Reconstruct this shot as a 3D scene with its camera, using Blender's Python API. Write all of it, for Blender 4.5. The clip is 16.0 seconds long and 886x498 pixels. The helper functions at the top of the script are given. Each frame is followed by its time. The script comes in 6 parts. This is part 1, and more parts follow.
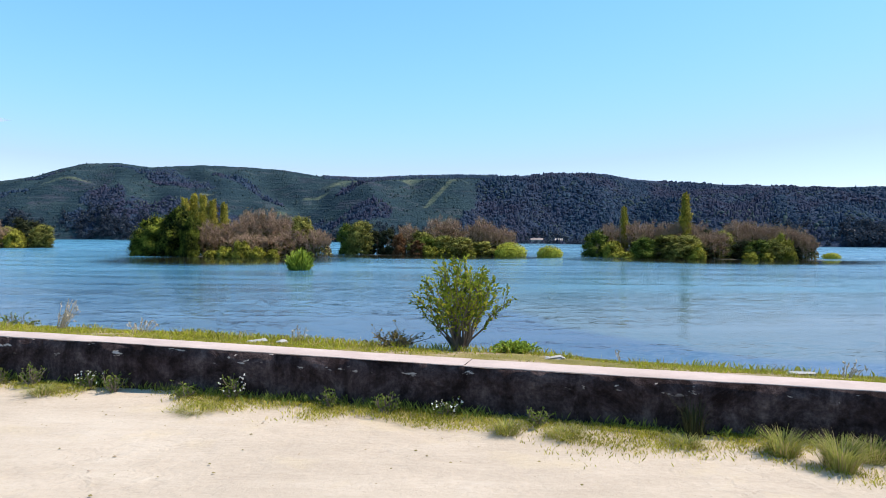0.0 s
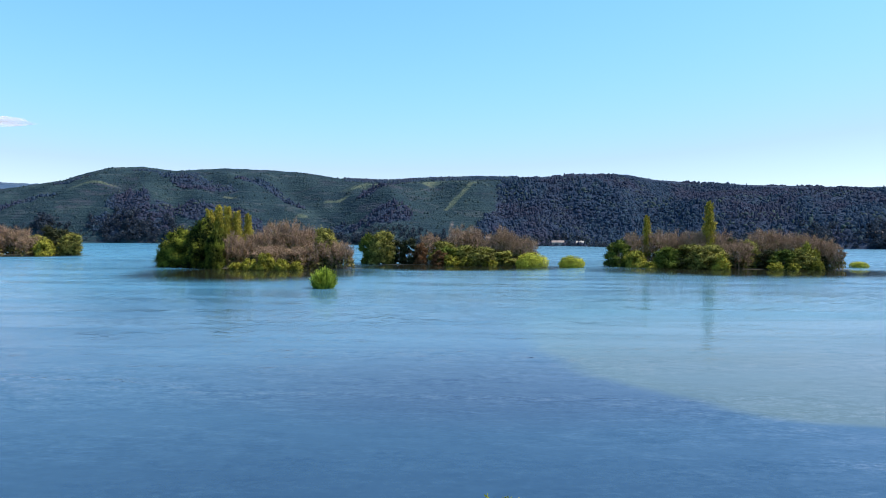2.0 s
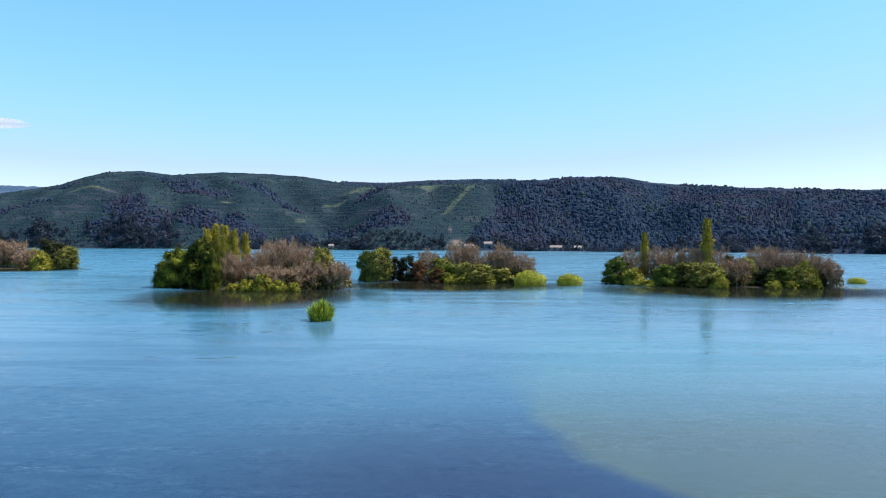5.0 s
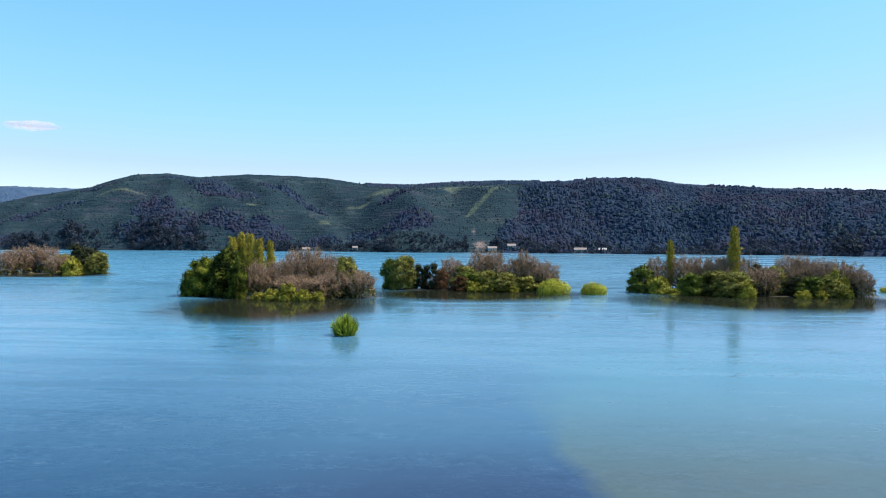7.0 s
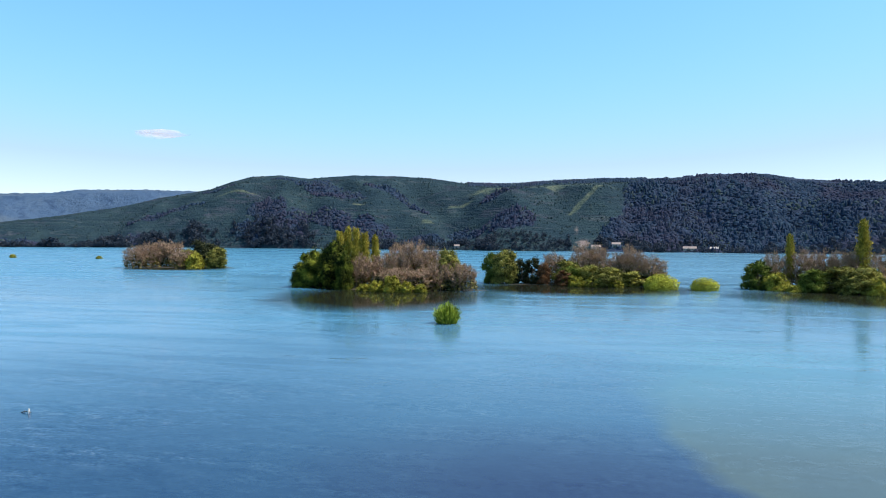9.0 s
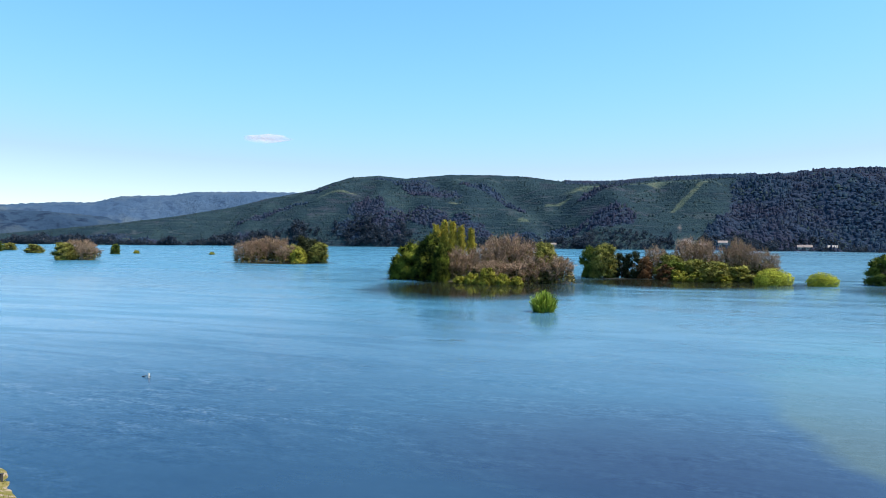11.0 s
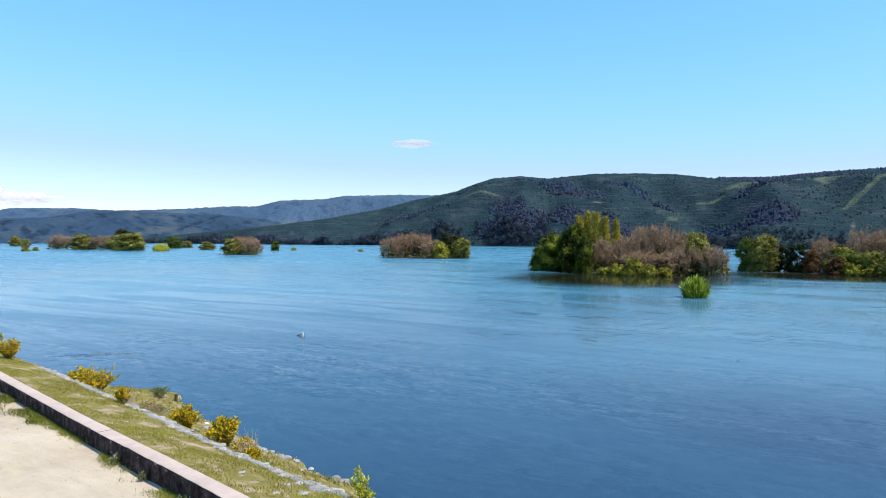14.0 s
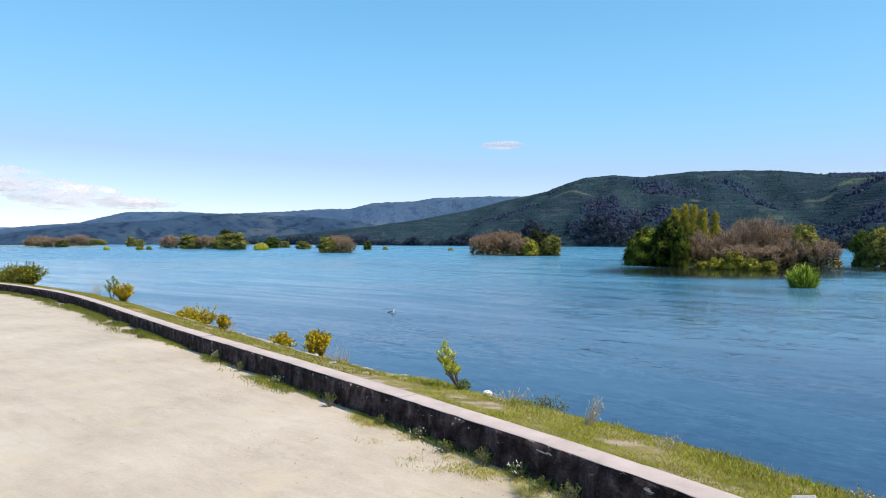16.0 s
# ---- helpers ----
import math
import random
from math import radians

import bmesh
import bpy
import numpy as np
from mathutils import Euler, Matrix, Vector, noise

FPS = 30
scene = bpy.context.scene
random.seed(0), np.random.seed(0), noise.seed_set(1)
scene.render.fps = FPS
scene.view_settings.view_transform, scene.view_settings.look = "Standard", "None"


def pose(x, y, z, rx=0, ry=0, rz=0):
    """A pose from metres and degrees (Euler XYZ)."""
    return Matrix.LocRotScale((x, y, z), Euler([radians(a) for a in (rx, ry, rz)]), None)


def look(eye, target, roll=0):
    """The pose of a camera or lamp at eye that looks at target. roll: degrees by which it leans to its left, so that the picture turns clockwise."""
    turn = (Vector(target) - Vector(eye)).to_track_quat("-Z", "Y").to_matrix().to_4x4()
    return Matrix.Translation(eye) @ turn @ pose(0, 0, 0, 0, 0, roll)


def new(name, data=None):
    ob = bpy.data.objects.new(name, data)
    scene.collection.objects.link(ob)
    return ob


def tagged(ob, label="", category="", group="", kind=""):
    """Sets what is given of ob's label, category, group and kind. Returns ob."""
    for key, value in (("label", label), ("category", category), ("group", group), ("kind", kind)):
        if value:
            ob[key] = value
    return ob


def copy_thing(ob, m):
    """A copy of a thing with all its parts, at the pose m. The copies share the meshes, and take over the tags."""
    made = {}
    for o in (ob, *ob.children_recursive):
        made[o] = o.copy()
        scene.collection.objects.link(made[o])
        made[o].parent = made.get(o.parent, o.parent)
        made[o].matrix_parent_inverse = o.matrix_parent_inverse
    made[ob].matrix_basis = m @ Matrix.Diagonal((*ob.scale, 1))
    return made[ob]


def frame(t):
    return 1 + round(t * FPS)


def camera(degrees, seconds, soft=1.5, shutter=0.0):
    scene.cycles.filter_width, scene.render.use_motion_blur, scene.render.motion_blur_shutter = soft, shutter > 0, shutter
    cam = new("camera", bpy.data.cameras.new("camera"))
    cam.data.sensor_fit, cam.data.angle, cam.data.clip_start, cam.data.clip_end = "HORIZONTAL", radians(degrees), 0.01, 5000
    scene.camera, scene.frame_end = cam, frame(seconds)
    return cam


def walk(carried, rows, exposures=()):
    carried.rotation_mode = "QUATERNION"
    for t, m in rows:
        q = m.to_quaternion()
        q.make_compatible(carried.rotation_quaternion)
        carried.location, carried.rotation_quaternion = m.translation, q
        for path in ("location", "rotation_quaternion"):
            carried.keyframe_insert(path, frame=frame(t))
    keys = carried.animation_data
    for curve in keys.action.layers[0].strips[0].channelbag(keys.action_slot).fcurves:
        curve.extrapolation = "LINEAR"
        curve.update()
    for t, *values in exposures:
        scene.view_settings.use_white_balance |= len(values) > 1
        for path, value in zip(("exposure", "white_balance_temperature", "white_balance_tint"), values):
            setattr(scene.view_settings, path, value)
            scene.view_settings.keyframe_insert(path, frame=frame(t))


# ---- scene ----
def view(x, y, z, yaw, pitch, roll):
    """Eye in metres; yaw to the left, pitch up and lean to the left in degrees."""
    return pose(x, y, z, 90 + pitch, 0, yaw) @ pose(0, 0, 0, 0, 0, roll)


cam = camera(66.34, 16.0, soft=1.0)
walk(cam, [
    (0, view(0.000, 0.000, 2.094, 0.000, -1.045, 0.45)),
    (0.5, view(-0.356, -0.720, 3.020, 0.750, -1.070, 0.46)),
    (1, view(-0.564, -0.830, 4.200, 1.525, -1.146, 0.41)),
    (1.5, view(-0.588, -0.780, 5.170, 1.724, -1.138, 0.30)),
    (2, view(-0.530, -0.660, 6.030, 1.709, -1.116, 0.26)),
    (2.5, view(-0.470, -0.530, 7.060, 1.676, -1.112, 0.25)),
    (3, view(-0.410, -0.420, 8.180, 1.657, -1.118, 0.20)),
    (3.5, view(-0.385, -0.340, 9.330, 1.645, -1.132, 0.17)),
    (4, view(-0.382, -0.291, 10.478, 1.612, -1.145, 0.11)),
    (5.2, view(-0.365, -0.130, 13.35, 1.560, -1.195, 0.07)),
    (6.3, view(-0.350, 0.010, 15.75, 1.510, -1.240, 0.04)),
    (6.5, view(-0.347, 0.024, 15.983, 1.507, -1.242, 0.04)),
    (7, view(-0.373, 0.000, 16.141, 3.544, -1.244, 0.03)),
    (7.5, view(-0.418, -0.070, 15.746, 5.914, -1.263, 0.06)),
    (8, view(-0.416, -0.100, 15.101, 8.012, -1.232, 0.09)),
    (8.5, view(-0.398, -0.127, 14.425, 10.029, -1.211, 0.07)),
    (9, view(-0.429, -0.164, 13.739, 12.100, -1.205, 0.02)),
    (11.5, view(-0.657, 0.300, 10.178, 22.189, -1.140, 0.05)),
    (12, view(-0.664, 0.382, 9.369, 24.239, -1.113, 0.07)),
    (12.5, view(-0.727, 0.450, 8.610, 26.330, -1.060, 0.05)),
    (13, view(-0.800, 0.540, 7.945, 28.222, -0.992, 0.03)),
    (13.5, view(-0.843, 0.575, 7.300, 30.162, -0.977, 0.03)),
    (14, view(-0.870, 0.590, 6.655, 32.098, -0.923, 0.05)),
    (14.5, view(-0.845, 0.590, 5.950, 34.098, -0.890, 0.05)),
    (15, view(-0.815, 0.605, 5.200, 36.062, -0.807, 0.00)),
    (15.5, view(-0.825, 0.650, 4.455, 38.027, -0.715, -0.05)),
    (16, view(-0.850, 0.675, 3.730, 39.663, -0.726, -0.02)),
], exposures=((0, 0.50, 6750, 15), (0.7, 0.53, 6750, 15), (2.0, 0.52, 6700, 14), (9, 0.50, 6800, 13), (12.5, 0.47, 6600, 10), (15, 0.41, 6700, 11), (16, 0.30, 6680, 12)))

# ---- light: clear sky, sun ahead and to the right ----
SUN_AZ, SUN_EL = 84.0, 56.0          # degrees from +y towards +x; above the horizon
world = bpy.data.worlds.new("sky")
scene.world = world
world.use_nodes = True
wn = world.node_tree.nodes
wn.clear()
sky = wn.new("ShaderNodeTexSky")
sky.sky_type, sky.sun_disc = "NISHITA", False
sky.sun_elevation, sky.sun_rotation = radians(SUN_EL), radians(SUN_AZ)
sky.altitude, sky.air_density, sky.dust_density, sky.ozone_density = 50, 1.0, 0.05, 1.8
wbg, wout = wn.new("ShaderNodeBackground"), wn.new("ShaderNodeOutputWorld")
wbg.inputs["Strength"].default_value = 0.15
tint = wn.new("ShaderNodeMix")          # the clear cyan of this sky
tint.data_type, tint.blend_type = "RGBA", "MULTIPLY"
tint.inputs[0].default_value = 1.0
split, band, shade = wn.new("ShaderNodeSeparateColor"), wn.new("ShaderNodeMapRange"), wn.new("ShaderNodeMix")
band.inputs["From Min"].default_value, band.inputs["From Max"].default_value = 2.4, 5.6
shade.data_type = "RGBA"
shade.inputs[6].default_value, shade.inputs[7].default_value = (0.655, 1.14, 1.17, 1), (0.625, 0.685, 0.835, 1)
world.node_tree.links.new(sky.outputs["Color"], split.inputs[0])
world.node_tree.links.new(split.outputs[1], band.inputs["Value"])
world.node_tree.links.new(band.outputs[0], shade.inputs[0])
world.node_tree.links.new(shade.outputs[2], tint.inputs[7])
world.node_tree.links.new(sky.outputs["Color"], tint.inputs[6])
world.node_tree.links.new(tint.outputs[2], wbg.inputs["Color"])
world.node_tree.links.new(wbg.outputs[0], wout.inputs["Surface"])
sun_dir = Vector((math.sin(radians(SUN_AZ)) * math.cos(radians(SUN_EL)),
                  math.cos(radians(SUN_AZ)) * math.cos(radians(SUN_EL)), math.sin(radians(SUN_EL))))
sun_data = bpy.data.lights.new("sun", "SUN")
sun_data.energy, sun_data.angle, sun_data.color = 4.4, radians(0.5), (1.0, 0.93, 0.82)
sun = new("sun", sun_data)
sun.matrix_world = look(sun_dir * 300, (0, 0, 0))

WATER = -5.09                         # river level; the promenade is 0


# ---- materials ----
class Nodes:
    """Short way to write a node material."""

    def __init__(self, name):
        self.m = bpy.data.materials.new(name)
        self.m.use_nodes = True
        self.t = self.m.node_tree
        self.t.nodes.clear()
        self.out = self.add("ShaderNodeOutputMaterial")

    def add(self, kind, **ins):
        n = self.t.nodes.new(kind)
        for k, v in ins.items():
            self.put(n, k.replace("_", " "), v)
        return n

    def put(self, n, key, v):
        s = n.inputs[int(key[1:])] if key[0] == "i" and key[1:].isdigit() else n.inputs[key]
        if isinstance(v, bpy.types.NodeSocket):
            self.t.links.new(v, s)
        else:
            s.default_value = (*v, 1) if isinstance(v, tuple) and len(v) == 3 and s.type == "RGBA" else v

    def where(self, scale=(1, 1, 1)):
        g = self.add("ShaderNodeNewGeometry")
        mp = self.add("ShaderNodeMapping", Vector=g.outputs["Position"])
        mp.inputs["Scale"].default_value = scale
        return mp.outputs[0]

    def noise(self, scale, detail=4, rough=0.6, vec=None, dist=0.0):
        return self.add("ShaderNodeTexNoise", Vector=vec or self.where(), Scale=scale, Detail=detail,
                        Roughness=rough, Distortion=dist).outputs["Fac"]

    def ramp(self, fac, stops):
        r = self.add("ShaderNodeValToRGB", Fac=fac)
        e = r.color_ramp.elements
        while len(e) < len(stops):
            e.new(0.5)
        for el, (p, c) in zip(e, stops):
            el.position, el.color = p, (*c, 1) if len(c) == 3 else c
        return r.outputs["Color"]

    def math(self, op, a, b=0.0, clamp=False):
        n = self.add("ShaderNodeMath", i0=a, i1=b)
        n.operation, n.use_clamp = op, clamp
        return n.outputs[0]

    def mix(self, fac, a, b, mode="MIX"):
        n = self.add("ShaderNodeMix")
        n.data_type, n.blend_type = "RGBA", mode
        self.put(n, "i0", fac), self.put(n, "i6", a), self.put(n, "i7", b)
        return n.outputs[2]

    def bump(self, height, strength, distance=0.02):
        return self.add("ShaderNodeBump", Strength=strength, Distance=distance, Height=height).outputs[0]

    def slopes(self, scale, swirl, steep):
        """Steepness of wavelets along x and y, about nought."""
        t = self.add("ShaderNodeTexNoise", Vector=self.where(scale), Scale=1.0, Detail=2.0, Roughness=0.55, Distortion=swirl)
        c = self.add("ShaderNodeVectorMath", i0=t.outputs["Color"], i1=(0.5, 0.5, 0.5))
        c.operation = "SUBTRACT"
        k = self.add("ShaderNodeVectorMath", i0=c.outputs[0], i3=steep)
        k.operation = "SCALE"
        return k.outputs[0]

    def end(self, shader):
        self.t.links.new(shader, self.out.inputs["Surface"])
        return self.m


def rough_surface(name, stops, big, fine, rough=0.9, bump=0.4, depth=0.02, spots=None):
    """Mottled mineral surface: broad patches, grain, relief, and spots of another colour."""
    n = Nodes(name)
    a, b = n.noise(big, 5, 0.62), n.noise(fine, 6, 0.7)
    f = n.math("ADD", n.math("MULTIPLY", a, 0.65), n.math("MULTIPLY", b, 0.35))
    col = n.ramp(f, stops)
    for scale, lo, hi, c in spots or ():
        col = n.mix(n.ramp(n.noise(scale, 3, 0.55), ((lo, (0, 0, 0)), (hi, (1, 1, 1)))), col, c)
    p = n.add("ShaderNodeBsdfPrincipled", Base_Color=col, Roughness=rough, Normal=n.bump(b, bump, depth))
    p.inputs["Specular IOR Level"].default_value = 0.15 if rough > 0.9 else 0.4
    return n.end(p.outputs[0])


def foliage(name, dark, light, flower=None, translucent=0.35, share=0.12, clump=0.45, own=0.45, lo=0.32, hi=0.74):
    """Leaves: every clump has its own shade; light shines through."""
    n = Nodes(name)
    g = n.add("ShaderNodeNewGeometry")
    o = n.add("ShaderNodeObjectInfo")
    f = n.math("ADD", n.math("MULTIPLY", g.outputs["Random Per Island"], own), n.math("MULTIPLY", o.outputs["Random"], 0.15))
    f = n.math("ADD", f, n.math("MULTIPLY", n.noise(clump, 4, 0.6), 1.05 - own))
    col = n.ramp(f, ((lo, dark), (hi, light)))
    if flower:
        col = n.mix(n.math("GREATER_THAN", g.outputs["Random Per Island"], 1 - share), col, flower)
    p = n.add("ShaderNodeBsdfPrincipled", Base_Color=col, Roughness=0.8)
    p.inputs["Specular IOR Level"].default_value = 0.06
    t = n.add("ShaderNodeBsdfTranslucent", Color=col)
    m = n.add("ShaderNodeMixShader", Fac=translucent)
    n.t.links.new(p.outputs[0], m.inputs[1]), n.t.links.new(t.outputs[0], m.inputs[2])
    return n.end(m.outputs[0])


def water_material():
    n = Nodes("river_water")
    pos = n.add("ShaderNodeNewGeometry").outputs["Position"]
    xyz = n.add("ShaderNodeSeparateXYZ", Vector=pos)
    x, y = xyz.outputs["X"], xyz.outputs["Y"]
    far_off = n.add("ShaderNodeVectorMath", i0=pos)      # distance out: the open river is ruffled by wind and coloured lighter
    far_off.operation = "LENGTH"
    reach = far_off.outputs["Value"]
    # silt plume: lies east of a bent line that runs out from the bank
    wob = n.math("MULTIPLY", n.math("SUBTRACT", n.noise(0.08, 3, 0.5), 0.5), 9.0)
    off = n.math("POWER", n.math("MAXIMUM", n.math("SUBTRACT", y, 30.0), 0.5), -1.17)
    edge = n.math("ADD", n.math("MULTIPLY", off, 294.0), 1.2)
    thin = n.math("MULTIPLY", n.math("SUBTRACT", y, 60.0), 0.025, True)      # finer silt hangs on farther out
    side = n.math("MULTIPLY", n.math("SUBTRACT", n.math("ADD", x, wob), edge), n.math("SUBTRACT", 0.36, n.math("MULTIPLY", thin, 0.30)), True)
    far = n.math("SUBTRACT", 1.0, n.math("MULTIPLY", n.math("SUBTRACT", n.math("ADD", y, n.math("MULTIPLY", wob, 2.0)), 110.0), 0.022, True), True)
    silt = n.math("MULTIPLY", n.math("MULTIPLY", side, far), n.math("ADD", 0.55, n.math("MULTIPLY", n.noise(0.05, 3), 0.7)), True)
    deep = n.ramp(n.noise(0.03, 3), ((0.3, (0.017, 0.044, 0.094)), (0.7, (0.022, 0.056, 0.110))))
    # a deep violet pool beside the plume
    px, py = n.math("MULTIPLY", n.math("SUBTRACT", n.math("ADD", x, wob), 1.0), 0.040), n.math("MULTIPLY", n.math("SUBTRACT", y, 54.0), 0.066)
    pool = n.math("MULTIPLY", n.math("SUBTRACT", 1.25, n.math("ADD", n.math("MULTIPLY", px, px), n.math("MULTIPLY", py, py))), 0.8, True)
    deep = n.mix(pool, deep, (0.014, 0.015, 0.054))
    west = n.math("MULTIPLY", n.math("SUBTRACT", n.math("MULTIPLY", n.math("ADD", x, wob), -1.0), 14.0), 0.03, True)     # bluer depths upstream
    deep = n.mix(west, deep, (0.008, 0.033, 0.086))
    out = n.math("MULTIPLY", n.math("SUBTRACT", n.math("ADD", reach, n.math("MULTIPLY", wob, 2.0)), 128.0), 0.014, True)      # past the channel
    # colour lightens with distance in place of sky the ripples would reflect
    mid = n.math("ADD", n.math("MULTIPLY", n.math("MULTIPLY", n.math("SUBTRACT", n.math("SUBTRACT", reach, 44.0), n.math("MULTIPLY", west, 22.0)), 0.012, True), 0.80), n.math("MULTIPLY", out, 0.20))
    deep = n.mix(mid, deep, n.mix(west, (0.086, 0.215, 0.310), (0.054, 0.198, 0.308)))   # milky channel midstream, brightened further to stand for reflected sky
    open_water = n.math("MULTIPLY", n.math("SUBTRACT", n.math("ADD", reach, n.math("MULTIPLY", wob, 6.0)), 275.0), 0.0085, True)      # wind-ruffled reach beyond the islets
    calm = None                                      # smoothed water before each large islet, its trees' olive reflection put into the colour
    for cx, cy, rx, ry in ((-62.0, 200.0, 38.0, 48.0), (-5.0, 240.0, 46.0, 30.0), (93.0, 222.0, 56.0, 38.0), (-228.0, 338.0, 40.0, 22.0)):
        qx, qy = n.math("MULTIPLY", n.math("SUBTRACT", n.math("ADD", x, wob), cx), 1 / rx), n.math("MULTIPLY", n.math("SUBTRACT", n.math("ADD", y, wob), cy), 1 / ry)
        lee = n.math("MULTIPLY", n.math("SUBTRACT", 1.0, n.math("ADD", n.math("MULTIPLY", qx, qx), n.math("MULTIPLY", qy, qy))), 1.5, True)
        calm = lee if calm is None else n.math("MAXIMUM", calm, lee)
    # dark olive stands in for the reflected trees
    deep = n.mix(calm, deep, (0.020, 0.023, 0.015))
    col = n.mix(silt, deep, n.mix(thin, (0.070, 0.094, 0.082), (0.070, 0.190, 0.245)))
    # slicks and ruffled lanes drawn out along the current
    lane = n.noise(1.0, 4, 0.6, n.where((0.009, 0.05, 1)), 0.8)
    paw = n.noise(1.0, 4, 0.65, n.where((0.045, 0.20, 1)), 0.9)
    gust = n.noise(1.0, 3, 0.6, n.where((0.16, 0.42, 1)), 0.6)
    amount = n.ramp(lane, ((0.36, (0.35, 0.35, 0.35)), (0.62, (1, 1, 1))))
    amount = n.math("MULTIPLY", amount, n.math("ADD", 0.30, n.math("MULTIPLY", n.ramp(paw, ((0.36, (0, 0, 0)), (0.66, (1, 1, 1)))), 1.1)))
    amount = n.math("MULTIPLY", amount, n.math("ADD", 0.25, n.math("MULTIPLY", gust, 1.5)))
    # a smooth seam between two currents, and a boil of eddies off the bank
    off_line = n.math("SUBTRACT", n.math("ADD", n.math("MULTIPLY", x, 0.617), n.math("MULTIPLY", y, 0.787)), 93.4)
    off_line = n.math("ABSOLUTE", n.math("ADD", off_line, n.math("MULTIPLY", wob, 0.25)))
    seam = n.math("SUBTRACT", 1.0, n.math("MULTIPLY", off_line, 0.40), True)
    seam = n.math("MULTIPLY", seam, n.math("SUBTRACT", 1.0, n.math("MULTIPLY", n.math("ABSOLUTE", x), 0.030), True))
    u = n.math("ADD", n.math("MULTIPLY", n.math("ADD", x, 66.5), 0.144), n.math("MULTIPLY", n.math("SUBTRACT", y, 39.5), 0.138))
    v = n.math("ADD", n.math("MULTIPLY", n.math("ADD", x, 66.5), -0.60), n.math("MULTIPLY", n.math("SUBTRACT", y, 39.5), 0.62))
    boil = n.math("SUBTRACT", 1.0, n.math("ADD", n.math("MULTIPLY", u, u), n.math("MULTIPLY", v, v)), True)
    amount = n.math("MULTIPLY", amount, n.math("SUBTRACT", 1.0, n.math("MULTIPLY", seam, 0.8)))
    amount = n.math("MULTIPLY", amount, n.math("SUBTRACT", 1.0, n.math("MULTIPLY", n.math("MULTIPLY", n.math("SUBTRACT", reach, 60.0), 0.012, True), 0.25)))
    amount = n.math("MULTIPLY", amount, n.math("SUBTRACT", 1.0, n.math("MULTIPLY", calm, 0.68)))
    amount = n.math("ADD", amount, n.math("MULTIPLY", boil, 4.0))
    col = n.mix(n.math("MULTIPLY", seam, 0.5), col, (0.10, 0.19, 0.23))
    # the slopes of three sizes of wavelet tilt the surface
    tilt = n.slopes((0.12, 0.34, 1), 0.9, 0.05)
    for scale, swirl, steep in (((0.42, 1.0, 1), 0.8, 0.17), ((1.1, 2.2, 1), 0.6, 0.14), ((3.0, 6.0, 1), 0.5, 0.17)):
        both = n.add("ShaderNodeVectorMath", i0=tilt, i1=n.slopes(scale, swirl, steep))
        tilt = both.outputs[0]
    flat = n.add("ShaderNodeVectorMath", i0=tilt, i1=(1.0, 1.0, 0.0))
    flat.operation = "MULTIPLY"
    size = n.add("ShaderNodeVectorMath", i0=flat.outputs[0], i3=amount)
    size.operation = "SCALE"
    up = n.add("ShaderNodeVectorMath", i0=size.outputs[0], i1=(0.0, 0.0, 1.0))
    face = n.add("ShaderNodeVectorMath", i0=up.outputs[0])
    face.operation = "NORMALIZE"
    # ruffled streaks catch more sky than the slicks between them
    streak = n.noise(1.0, 5, 0.62, n.where((0.016, 0.12, 1)), 1.1)
    ruffled = n.math("SUBTRACT", n.ramp(streak, ((0.44, (0, 0, 0)), (0.60, (1, 1, 1)))), calm, True)
    distance = n.math("MULTIPLY", n.math("SUBTRACT", reach, 25.0), 0.012, True)
    dull = n.math("ADD", n.math("SUBTRACT", 0.05, n.math("MULTIPLY", calm, 0.07)), n.math("MULTIPLY", open_water, 0.10))
    dull = n.math("ADD", dull, n.math("MULTIPLY", ruffled, 0.10))
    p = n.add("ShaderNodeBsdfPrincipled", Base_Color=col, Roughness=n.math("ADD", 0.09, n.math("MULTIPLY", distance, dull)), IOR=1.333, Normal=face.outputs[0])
    return n.end(p.outputs[0])


